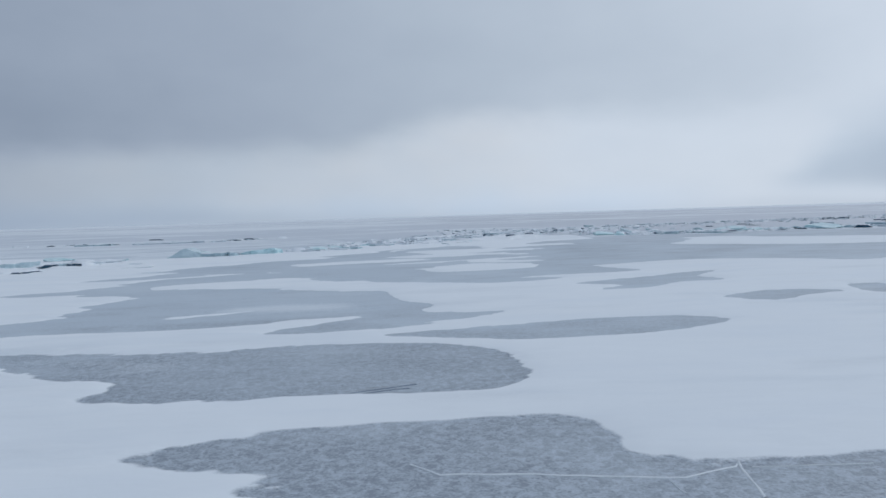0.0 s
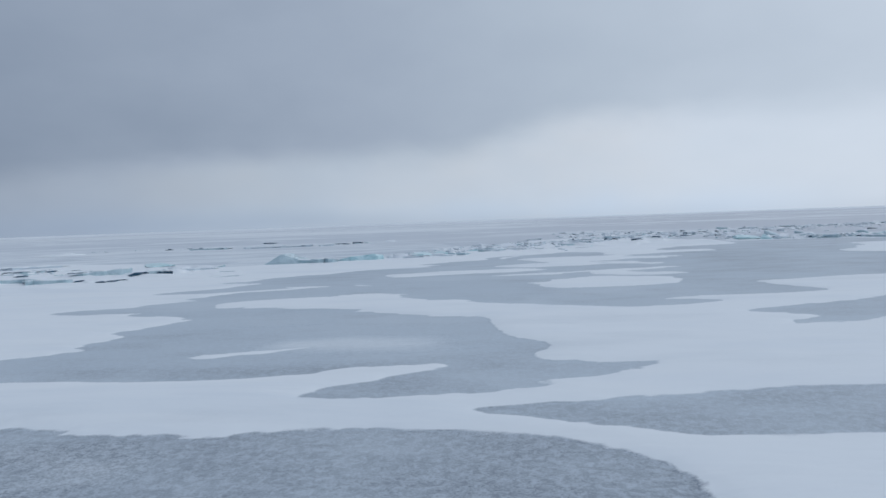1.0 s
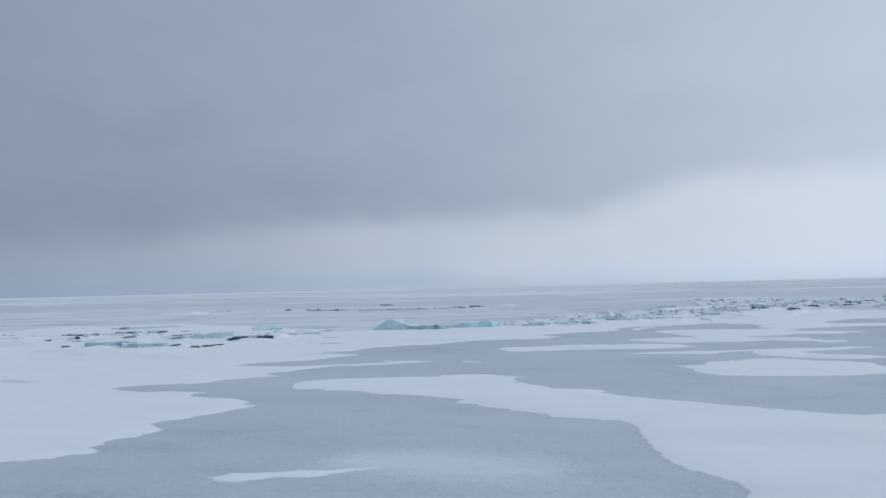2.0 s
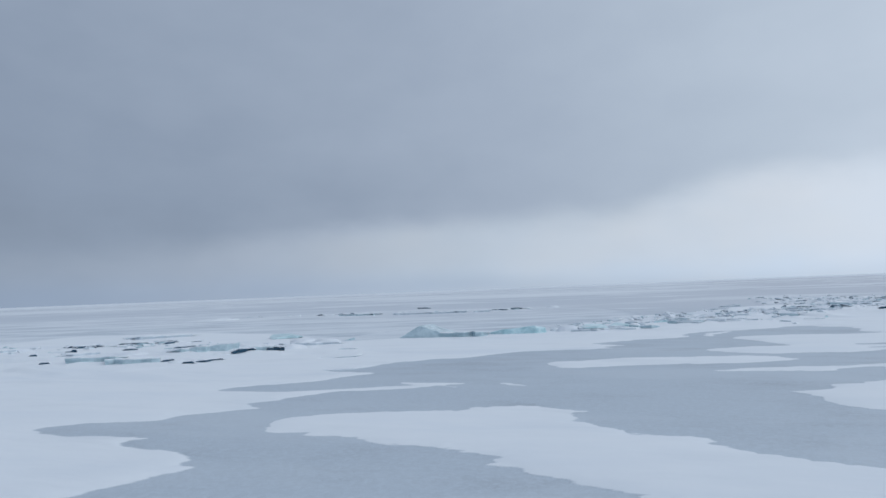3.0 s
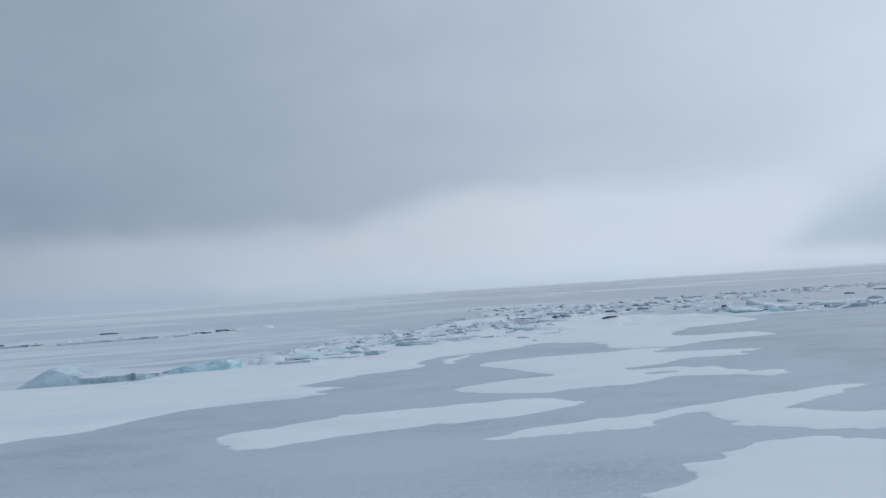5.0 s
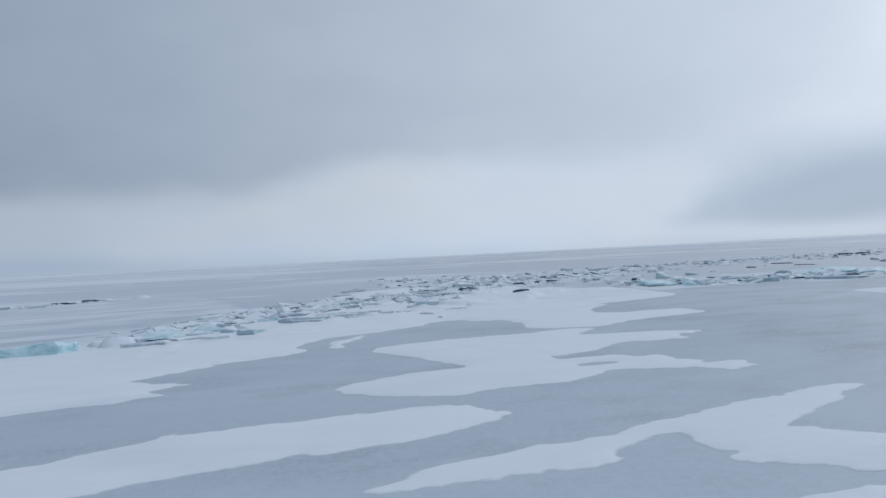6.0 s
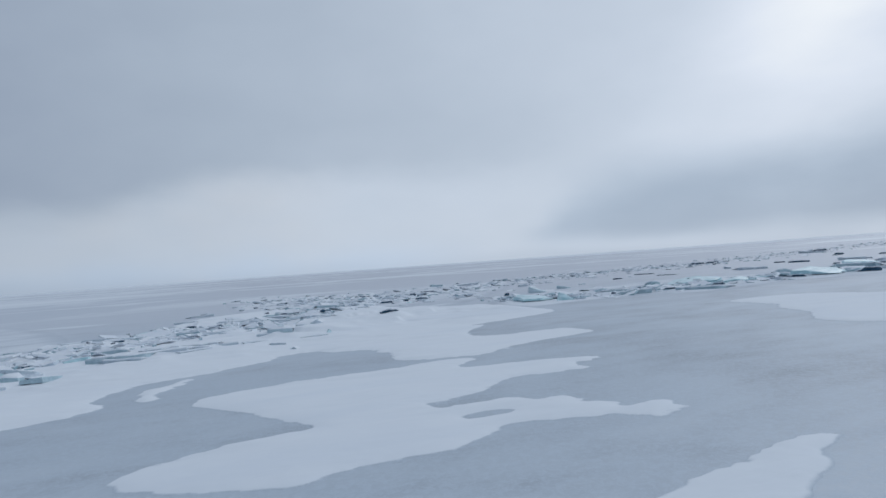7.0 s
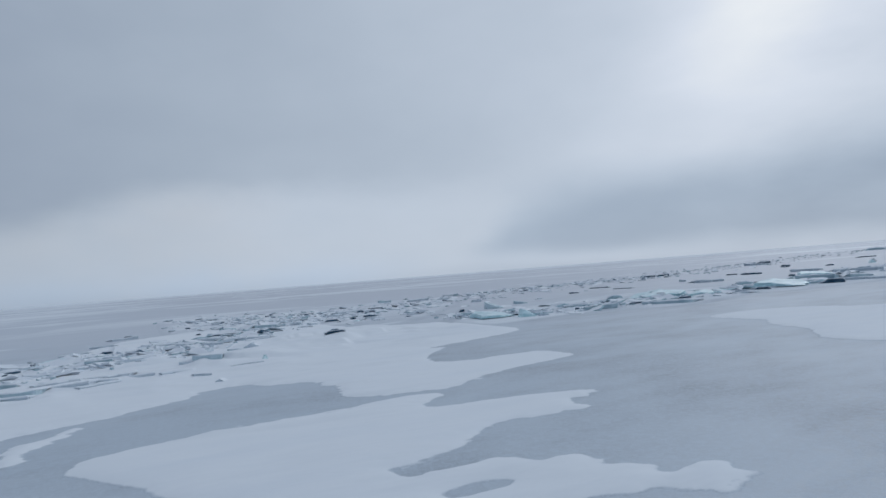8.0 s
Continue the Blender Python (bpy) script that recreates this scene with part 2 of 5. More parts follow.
def block_ice(name, deep, pale, milky, cover=1.0, vary=0.35):
    """Ice of an upturned block: deep colour, pale fractures, a rime of snow on faces that look up."""
    m = Mat(name)
    geo = m.node("ShaderNodeNewGeometry")
    up = m.node("ShaderNodeSeparateXYZ")
    m.put(geo.outputs["Normal"], up.inputs[0])
    rnd = m.node("ShaderNodeObjectInfo").outputs["Random"]
    big = m.noise(2.2, 4, 0.6, (1, 1, 2.4), distort=0.8)
    fine = m.noise(17, 4, 0.65, (1, 1, 0.6))
    col = m.mix(m.step(big, 0.36, 0.66), deep, pale)
    col = m.mix(m.math("MULTIPLY", m.step(fine, 0.52, 0.72), milky), col, (0.70, 0.77, 0.82))
    col = m.mix(m.math("MULTIPLY", rnd, vary), col, (0.45, 0.55, 0.62))
    rime = m.step(m.math("ADD", up.outputs[2], m.math("MULTIPLY", m.math("SUBTRACT", fine, 0.5), 0.7)), 0.45, 0.8)
    rime = m.math("MULTIPLY", rime, cover)
    col = m.mix(rime, col, SNOW)
    b = m.bump(fine, 0.4, 0.02)
    rough = m.math("ADD", 0.18, m.math("MULTIPLY", m.math("MAXIMUM", rime, m.step(fine, 0.4, 0.7)), 0.5))
    return m.set(base_color=col, roughness=rough, normal=b, ior=1.31)


def cap_snow():
    m = Mat("cap_snow")
    grain, soft = m.noise(45, 3, 0.6), m.noise(3, 3, 0.5)
    col = m.mix(m.step(soft, 0.35, 0.7), (0.68, 0.73, 0.79), SNOW)
    return m.set(base_color=col, roughness=0.85, normal=m.bump(grain, 0.3, 0.01))


def seam_frost():
    m = Mat("seam_frost")
    n = m.noise(40, 3, 0.6)
    return m.set(base_color=m.mix(n, (0.62, 0.68, 0.73), SNOW), roughness=0.7)


ICE_MAT, SNOW_MAT, FROST_MAT, CAP_MAT = lake_ice(), wind_snow(), seam_frost(), cap_snow()
CRACK_MAT = block_ice("cracked_ice", (0.14, 0.18, 0.24), (0.22, 0.27, 0.34), 0.3, 0.0, 0.0)
TURQUOISE = block_ice("turquoise_ice", (0.27, 0.41, 0.47), (0.45, 0.60, 0.65), 0.5)
GREY_ICE = block_ice("grey_ice", (0.50, 0.57, 0.64), (0.69, 0.755, 0.81), 0.5)
SHELF_ICE = block_ice("pale_turquoise_ice", (0.33, 0.46, 0.52), (0.55, 0.68, 0.73), 0.5, 0.3, 0.2)
# pale tone lightened to paint in highlights of light shining through the ice
BARE_ICE = block_ice("bare_turquoise_ice", (0.34, 0.57, 0.62), (0.66, 0.86, 0.90), 0.55, 0.25, 0.1)
PEAK_ICE = block_ice("grey_turquoise_ice", (0.44, 0.56, 0.62), (0.58, 0.70, 0.75), 0.4, 0.12, 0.0)
# dark clear ice; its colour also paints the shade in gaps under sheets
CLEAR_ICE_AND_GAP = block_ice("clear_ice_and_gap_shade", (0.018, 0.060, 0.105), (0.048, 0.120, 0.185), 0.12, 0.85, 0.0)


# ---- mesh helpers ----
def mesh_object(name, verts, faces, material, parent=None, smooth=False, label=""):
    me = bpy.data.meshes.new(name)
    me.from_pydata([tuple(v) for v in verts], [], faces)
    me.materials.append(material)
    me.update()
    if smooth:
        me.polygons.foreach_set("use_smooth", [True] * len(me.polygons))
    ob = new(name, me)
    if parent is not None:
        ob.parent = parent
    if label:
        tagged(ob, label)
    return ob


def lattice(seed, n=256):
    return np.random.RandomState(seed).rand(n, n)


def vnoise(x, y, seed):
    """Smooth value noise from 0 to 1 on arrays."""
    g = lattice(seed)
    xi, yi = np.floor(x).astype(int), np.floor(y).astype(int)
    fx, fy = x - xi, y - yi
    fx, fy = fx * fx * (3 - 2 * fx), fy * fy * (3 - 2 * fy)
    a, b = g[xi % 256, yi % 256], g[(xi + 1) % 256, yi % 256]
    c, d = g[xi % 256, (yi + 1) % 256], g[(xi + 1) % 256, (yi + 1) % 256]
    return (a * (1 - fx) + b * fx) * (1 - fy) + (c * (1 - fx) + d * fx) * fy


# ---- the frozen lake: one sheet of ice to the horizon ----
R = 4600.0
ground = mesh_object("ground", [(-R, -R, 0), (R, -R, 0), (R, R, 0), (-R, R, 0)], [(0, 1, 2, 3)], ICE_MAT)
tagged(ground, "frosted grey lake ice with grainy rime, flat to the horizon", "ice", kind="structure")

# ---- wind-packed snow lying on the ice ----
def axis(lo, fine_lo, fine_hi, hi, step, grow):
    mid = list(np.arange(fine_lo, fine_hi, step))
    up, s = [mid[-1]], step
    while up[-1] < hi:
        s *= grow
        up.append(up[-1] + s)
    down, s = [mid[0]], step
    while down[-1] > lo:
        s *= grow
        down.append(down[-1] - s)
    return np.array(down[:0:-1] + mid + up[1:])


GX = axis(-60, -8.0, 4.0, 40, 0.038, 1.02)
GY = axis(-8, 6.5, 34.0, 75, 0.038, 1.016)
XX, YY = np.meshgrid(GX, GY)
HAZE = np.zeros(XX.shape)
FIELD = np.full(XX.shape, -1.0)
VEIL, THIN = np.zeros(XX.shape), np.zeros(XX.shape)


def smooth_outline(pts, n=5):
    """A closed curve through the corners of a drift's outline."""
    p = np.array(pts, float)
    q = []
    for i in range(len(p)):
        a, b, c, d = p[i - 1], p[i], p[(i + 1) % len(p)], p[(i + 2) % len(p)]
        for t in np.arange(n) / n:
            q.append(0.5 * (2 * b + (c - a) * t + (2 * a - 5 * b + 4 * c - d) * t * t + (3 * b - a - 3 * c + d) * t ** 3))
    return np.array(q)


def drift(kind, outline):
    """Lay snow or a thin veil of it inside the outline, or bare the ice there."""
    q = smooth_outline(outline)
    lo, hi = q.min(0) - 1.0, q.max(0) + 1.0
    i0, i1 = np.searchsorted(GX, lo[0]), np.searchsorted(GX, hi[0])
    j0, j1 = np.searchsorted(GY, lo[1]), np.searchsorted(GY, hi[1])
    x, y = XX[j0:j1, i0:i1], YY[j0:j1, i0:i1]
    best, inside = np.full(x.shape, 9.0), np.zeros(x.shape, bool)
    for (ax, ay), (bx, by) in zip(q, np.roll(q, -1, 0)):
        dx, dy = bx - ax, by - ay
        t = np.clip(((x - ax) * dx + (y - ay) * dy) / (dx * dx + dy * dy + 1e-9), 0, 1)
        best = np.minimum(best, (x - ax - t * dx) ** 2 + (y - ay - t * dy) ** 2)
        if ay != by:
            inside ^= ((ay > y) != (by > y)) & (x < dx * (y - ay) / dy + ax)
    s = np.sqrt(best) * np.where(inside, 1, -1)
    F = FIELD[j0:j1, i0:i1]
    if kind == "snow":
        F[:] = np.maximum(F, np.clip(s, -1, 2))
    elif kind == "veil":
        soft = np.clip(s / 0.8 + 0.3, 0, 1) * (F < 0)
        VEIL[j0:j1, i0:i1] = np.maximum(VEIL[j0:j1, i0:i1], soft)
    elif kind == "haze":
        HAZE[j0:j1, i0:i1] = np.maximum(HAZE[j0:j1, i0:i1], np.clip(s / 0.8, 0, 1))
    elif kind == "thin":
        THIN[j0:j1, i0:i1] = np.maximum(THIN[j0:j1, i0:i1], np.clip(s / (3.0 if lo[1] > 22 else 1.3) + 0.3, 0, 1))
    else:
        F[:] = np.minimum(F, -s)


# edges of the large sheets, from west to east or round a lobe
TONGUE_NORTH = [(-7.54, 19.87), (-7.7, 20.14), (-7.72, 20.4), (-7.47, 20.65), (-6.96, 20.93), (-6.26, 21.14), (-5.78, 21.21), (-5.74, 21.37), (-5.55, 21.48), (-4.96, 21.58), (-4.39, 21.32), (-4.46, 20.99), (-4.26, 20.71), (-3.99, 20.44), (-3.75, 20.26), (-3.53, 20.19), (-3.12, 20.1), (-3.08, 19.98), (-2.97, 19.78), (-0.84, 18.82), (-0.15, 18.84), (0.36, 18.96), (0.82, 19.24), (0.51, 19.48), (0.03, 19.57), (0.39, 19.84), (1.03, 19.97), (2.17, 20.13), (2.84, 20.45), (2.45, 21.28), (2.3, 22.12), (3.19, 22.46), (4.36, 22.86), (5.63, 22.91)]
WINDOW_EDGE = [(-6.58, 14.28), (-6.07, 14.24), (-5.61, 14.24), (-5.17, 14.26), (-4.76, 14.31), (-4.37, 14.42), (-4.14, 14.49), (-4.05, 14.62), (-3.87, 14.74), (-3.61, 14.77), (-3.22, 14.82), (-3.01, 14.88), (-2.9, 14.76), (-3.07, 14.52), (-3.38, 14.29), (-3.46, 14.15), (-3.79, 13.95), (-3.89, 13.8), (-3.98, 13.64), (-3.61, 13.6), (-3.34, 13.62), (-3.01, 13.71), (-2.54, 13.72), (-2.34, 13.87), (-2.14, 13.96), (-1.96, 14.09), (-1.63, 14.2), (-1.29, 14.47), (-0.94, 14.85), (-1.51, 14.87), (-1.99, 14.99), (-2.1, 15.22), (-1.95, 15.83), (-2.38, 16.37), (-2.59, 17.22), (-2.75, 17.98), (-3.31, 18.12)]
TONGUE_SOUTH = [(-4.58, 18.77), (-4.84, 19.02), (-4.83, 19.12), (-5.13, 19.27), (-5.66, 19.41), (-5.94, 19.39), (-6.2, 19.5), (-6.48, 19.61), (-6.87, 19.69), (-7.36, 19.71)]
BANK_NEAR = [(-7.63, 15.46), (-7.43, 15.66), (-7.25, 15.87), (-7.53, 16.02), (-7.5, 16.31), (-7.35, 16.72), (-7.65, 17), (-7.69, 17.26), (-7.17, 18.27), (-7.37, 18.34), (-7.38, 18.49), (-7.47, 18.62), (-7.73, 18.77), (-8, 18.84), (-8.29, 18.83), (-8.57, 18.97), (-8.63, 19.14), (-8.58, 19.25), (-9.26, 19.22), (-9.68, 19.21), (-10.27, 19.42), (-10.18, 19.6), (-9.96, 19.81), (-9.55, 19.94), (-9.2, 20.11), (-9.13, 20.32), (-9.11, 20.46), (-8.84, 20.64), (-8.45, 20.96), (-8.39, 21.07), (-8.79, 21.31), (-8.59, 21.55), (-8.48, 21.86), (-8.26, 22.16), (-8.08, 22.43), (-7.66, 22.58), (-7.11, 22.83), (-6.74, 23.12), (-6.57, 23.32)]
BANK_MID = [(-6.62, 23.47), (-7.25, 23.16), (-7.67, 22.96), (-8.23, 22.7), (-8.78, 22.45), (-9.46, 22.38), (-10.1, 22.41), (-9.85, 22.91), (-9.36, 23.19), (-9.05, 23.46), (-8.83, 23.93), (-8.48, 24.63), (-8.94, 24.71), (-9.62, 24.95), (-9.18, 25.16), (-8.79, 26.26), (-8.53, 26.43), (-8.16, 26.88), (-7.84, 27.02), (-7.45, 27.23), (-7.26, 27.61), (-6.97, 28.04), (-6.62, 28.36), (-5.83, 28.63), (-5.61, 28.65), (-5.29, 28.68), (-5.1, 28.84), (-4.81, 28.97), (-5.05, 29.25), (-4.81, 29.47), (-4.44, 29.6), (-5.01, 29.84), (-5.41, 30.17), (-5.13, 30.48), (-4.76, 30.88), (-4.42, 31.18), (-4.04, 31.32), (-3.64, 31.52)]
BANK_FAR = [(-3.44, 31.72), (-3.24, 31.93), (-3.32, 32.29), (-3.44, 32.52), (-3.3, 32.92), (-2.98, 33.47), (-2.62, 33.71), (-2.06, 33.95), (-1.54, 34.3), (-0.96, 34.67), (-0.59, 35.22), (-0.08, 35.24), (0.19, 34.87), (0.62, 34.6), (0.81, 34.27), (0.81, 33.84), (0.77, 33.48), (0.7, 33.07), (0.76, 32.76), (0.99, 32.6), (1.33, 32.52), (1.83, 32.44), (2.35, 32.64), (3.27, 33.15), (3.84, 33.26), (4.6, 33.51), (4.75, 33.93), (4.59, 34.52), (4.08, 34.59), (3.23, 34.62), (2.94, 34.97), (3.21, 35.86), (3.98, 36.73)]
HOOK_NORTH = [(-2.32, 31.28), (-2.27, 31.53), (-2.17, 31.72), (-1.94, 31.84), (-1.43, 31.99), (-0.88, 32.13), (-0.29, 32.12), (0.34, 32.14), (1.04, 32.36), (1.38, 32.29), (1.59, 32.03), (1.16, 31.66), (1.29, 31.42), (1.69, 31.33), (2.37, 31.23), (2.94, 30.89), (2.67, 30.65), (2.42, 30.65), (2.33, 30.13), (1.97, 30.15), (1.6, 30.18), (1.34, 30.18), (1.05, 29.98), (0.53, 29.73), (0.19, 29.55), (-0.13, 29.44)]
HOOK_FINGER = [(-0.08, 29.25), (0.1, 29.24), (0.29, 29.25), (0.51, 29.23), (0.71, 29.15), (0.86, 28.99), (1.04, 28.99), (1.19, 28.88), (1.13, 28.68), (1.2, 28.48), (1.29, 28.27), (1.39, 28.17), (1.55, 28.21), (1.71, 28.18), (1.81, 28.07), (1.75, 27.92), (1.77, 27.79), (1.61, 27.71), (1.34, 27.62), (1.21, 27.71), (1.25, 27.83), (1.11, 27.93), (0.9, 27.95), (0.73, 27.98)]
HOOK_SOUTH = [(0.29, 28.16), (0.07, 28.15), (-0.12, 27.97), (-0.58, 27.71), (-1.03, 27.68), (-1.46, 27.66), (-1.64, 27.55), (-2.04, 27.62), (-2.39, 27.76), (-2.74, 28), (-2.91, 28.21), (-2.99, 28.45), (-2.8, 28.66), (-2.56, 28.79), (-2.11, 29.08), (-1.71, 29.18), (-1.33, 29.29), (-1.54, 29.66), (-1.7, 30.11), (-1.88, 30.5), (-2.25, 31.11)]
START_BACK = [(7.2, 22.2), (8.4, 21.1), (9.8, 21.3), (12, 19.6), (15, 17.8), (18.5, 18.8), (22, 16), (21, 11.5), (24, 7), (21, 2), (22.5, -5), (8, -7), (-6, -6), (-17, -7), (-20, -2), (-17.6, 2), (-19, 6), (-16.6, 8.2), (-14.2, 7.6), (-12.4, 9.2), (-12.6, 10.8), (-10.6, 11.4), (-9.9, 12.8), (-8.6, 13.3), (-7.6, 14.1)]
BANK_BACK = [(3.8, 37), (5.1, 37.5), (6.8, 38.5), (7, 41.1), (6.9, 43), (5, 45.7), (4.7, 51.8), (1.5, 52), (-1.4, 50.3), (-3.3, 43.9), (-4.8, 43.5), (-5.3, 39.1), (-6.5, 40.3), (-7.9, 37.7), (-9.8, 36.1), (-12, 37.2), (-13.4, 36.8), (-13.9, 34.2), (-15.5, 34.8), (-19, 36.6), (-24, 38.1), (-27.8, 37.5), (-38.1, 37.7)]
BANK_WEST = [(-42, 34), (-36, 31.4), (-34, 27.6), (-28, 27.2), (-25.6, 23.6), (-20.5, 23.3), (-18.4, 20.4), (-15, 20.1), (-13.6, 17.4), (-10.6, 17), (-9.6, 14.9)]
drift("snow", TONGUE_NORTH + START_BACK + WINDOW_EDGE + TONGUE_SOUTH)  # start
drift("ice", [(-3.97, 9.38), (-3.8, 9.45), (-3.74, 9.55), (-3.65, 9.47), (-3.55, 9.58), (-3.3, 9.67), (-3.21, 9.73), (-3.04, 9.78), (-2.76, 9.79), (-2.55, 9.84), (-2.18, 9.84), (-1.85, 9.85), (-1.47, 9.87), (-1.26, 9.82), (-1.12, 9.65), (-1.14, 9.5), (-1.1, 9.41), (-1.12, 9.26), (-1.1, 9.1), (-0.99, 9.02), (-0.76, 8.91), (-0.58, 8.89), (-0.36, 8.9), (-0, 8.89), (0.24, 8.94), (1.6, 9), (2.3, 8.4), (2, 5.5), (-2.4, 5.5), (-2.7, 7.6), (-2.95, 8.7), (-3.02, 8.76), (-2.95, 8.82), (-2.85, 8.9), (-2.99, 8.9), (-3.07, 8.95), (-3.04, 9), (-3.2, 9.07), (-3.4, 9.17), (-3.6, 9.21), (-3.69, 9.31), (-3.81, 9.3)])  # near window
drift("ice", [(-3.11, 8.8), (-3.08, 8.84), (-3.03, 8.82), (-3.05, 8.78)])  # torn corner
drift("ice", [(-1.33, 11.06), (-1.37, 11.82), (-1.58, 12.29), (-2.08, 12.62), (-2.8, 12.72), (-3.63, 12.74), (-4.29, 12.58), (-5.37, 12.72), (-6.59, 12.86), (-6.95, 12.71), (-6.19, 12.17), (-5.43, 11.67), (-4.76, 11.34), (-4.81, 10.84), (-4.54, 10.7), (-3.98, 10.63), (-3.01, 10.66), (-2.41, 10.61), (-1.77, 10.61), (-1.53, 10.74)])  # round window
drift("ice", [(-2.53, 13.21), (-1.89, 13.38), (-1.34, 13.56), (-0.77, 13.68), (0.08, 13.82), (0.9, 13.81), (1.35, 13.63), (1.5, 13.35), (1.04, 13.04), (0.29, 12.75), (-0.3, 12.67), (-1, 12.63), (-1.44, 12.76), (-2.01, 12.99)])  # long window
drift("ice", [(0.83, 18.02), (1.89, 18.66), (2.68, 18.98), (3.31, 19.41), (4.15, 19.62), (3.41, 18.66), (3.54, 17.86), (2.61, 17.66), (1.89, 17.1), (1.05, 16.93), (1.53, 17.54)])  # right window a
drift("ice", [(2.48, 15.51), (3.06, 15.87), (3.75, 15.96), (4.37, 15.65), (3.76, 15.38), (3.19, 14.99), (2.74, 14.93), (2.51, 15.14)])  # right window b
drift("ice", [(4.92, 16.35), (5.54, 16.3), (4.84, 15.32), (4.69, 15.46)])  # right window c
drift("snow", [(-5.78, 15.31), (-5.54, 15.25), (-5.04, 15.42), (-4.83, 15.56), (-4.4, 15.95), (-4.72, 15.82), (-5.16, 15.69), (-5.39, 15.59), (-5.66, 15.47)])  # sliver
drift("snow", BANK_NEAR + BANK_MID + BANK_FAR + BANK_BACK + BANK_WEST)  # bank
drift("snow", [(-5.7, 26.08), (-5.59, 26.31), (-5.18, 26.45), (-4.62, 26.85), (-4.41, 27.01), (-3.95, 27.02), (-3.48, 27.06), (-2.98, 27.12), (-2.72, 27.16), (-2.19, 27.18), (-1.79, 27.05), (-1.66, 26.83), (-1.51, 26.62), (-1.62, 26.51), (-1.63, 26.37), (-1.82, 26.28), (-2.33, 26.06), (-2.6, 25.99), (-2.86, 25.95), (-3.15, 25.87), (-3.31, 25.94), (-3.51, 25.85), (-3.81, 25.78), (-4.16, 25.68), (-4.43, 25.64), (-4.66, 25.49), (-5.21, 25.37), (-5.51, 25.54)])  # long drift
drift("snow", HOOK_NORTH + HOOK_FINGER + HOOK_SOUTH)  # hook drift
drift("snow", [(-2.88, 25.03), (-2.71, 25.13), (-2.5, 25.3), (-2.29, 25.39), (-2.08, 25.45), (-1.86, 25.51), (-1.62, 25.6), (-1.37, 25.57), (-1.23, 25.65), (-1.02, 25.67), (-0.75, 25.83), (-0.51, 25.93), (-0.3, 25.95), (-0.01, 26.1), (0.58, 26.25), (0.89, 26.29), (1.09, 26.42), (1.39, 26.57), (1.68, 26.55), (1.9, 26.38), (1.55, 26.2), (1.23, 25.95), (0.96, 25.83), (0.33, 25.45), (0.39, 25.32), (0.55, 25.11), (0.75, 24.99), (1.3, 24.9), (1.6, 24.5), (0.9, 24.15), (0.12, 24.33), (-0.07, 24.42), (-0.17, 24.53), (-0.53, 24.79), (-0.45, 24.96), (-0.55, 25.07), (-0.56, 25.26), (-0.59, 25.44), (-0.73, 25.43), (-1, 25.33), (-1.15, 25.16), (-1.27, 24.94), (-1.73, 24.95), (-2.02, 24.95), (-2.38, 24.96), (-2.66, 24.96), (-2.85, 24.98)])  # fork drift
drift("snow", [(-2.13, 22.94), (-1.86, 23.05), (-1.61, 23.22), (-1.59, 23.54), (-1.39, 23.66), (-0.97, 23.9), (-0.59, 24.1), (-0.22, 24.14), (0.25, 23.96), (0.69, 23.79), (1.1, 23.3), (0.95, 22.4), (0.2, 21.8), (-0.71, 21.75), (-0.96, 21.77), (-1.09, 21.74), (-1.27, 21.69), (-1.43, 21.74), (-1.66, 21.91), (-1.82, 22.08), (-1.85, 22.32), (-1.83, 22.54), (-1.94, 22.61), (-1.96, 22.75)])  # round drift
drift("snow", [(10.22, 35.99), (10.02, 35.12), (9.95, 34.36), (9.34, 33.74), (9.01, 32.79), (8.09, 31.87), (7.88, 31.58), (7.95, 30.7), (9.6, 29.2), (12.5, 27.6), (16, 28.2), (17.5, 31.5), (13.56, 34.08), (13.1, 34.92), (12.62, 35.72), (11.99, 36.16), (11.13, 36.23)])  # far right drift
drift("snow", [(-2.95, 32.22), (-2.86, 31.97), (-2.64, 32.04), (-2.71, 32.38), (-2.61, 32.63), (-2.33, 33.06), (-2.27, 33.62), (-2.47, 33.44), (-2.65, 33.15), (-2.89, 32.95)])  # inlet island
drift("snow", [(-5.91, 23.49), (-5.81, 23.5), (-5.69, 23.36), (-5.46, 23.25), (-5.47, 23.2), (-5.71, 23.27)])  # fleck a
drift("snow", [(-7.36, 23.26), (-7.49, 23.47), (-7.07, 23.42), (-6.48, 23.44), (-6.5, 23.32), (-6.61, 23.25), (-6.47, 23.01)])  # fleck b
drift("ice", [(-0.04, 28.69), (0.17, 28.77), (0.37, 28.74), (0.46, 28.66), (0.31, 28.57), (0.14, 28.57), (-0.01, 28.6)])  # finger hole
drift("veil", [(-60, 28), (-24, 31), (-17, 33), (-12, 36), (-6, 38.5), (-5, 42), (-7, 52), (-12, 60), (-30, 64), (-60, 62)])  # behind ridge
drift("thin", [(-5.18, 10.37), (-4.64, 10.22), (-3.96, 9.8), (-4.03, 9.38), (-3.83, 9.27), (-3.62, 9.18), (-3.22, 9.04), (-3.08, 8.93), (-3.09, 8.7), (-4.33, 8.87)])  # start west
drift("thin", [(-5.68, 11.26), (-5.18, 11.08), (-4.8, 10.72), (-5.07, 10.61), (-5.28, 10.56)])  # start west edge
drift("thin", [(-1.02, 10.31), (-0.6, 10.43), (-0.13, 10.42), (-0.16, 10.25), (-0.62, 10.15)])  # start east
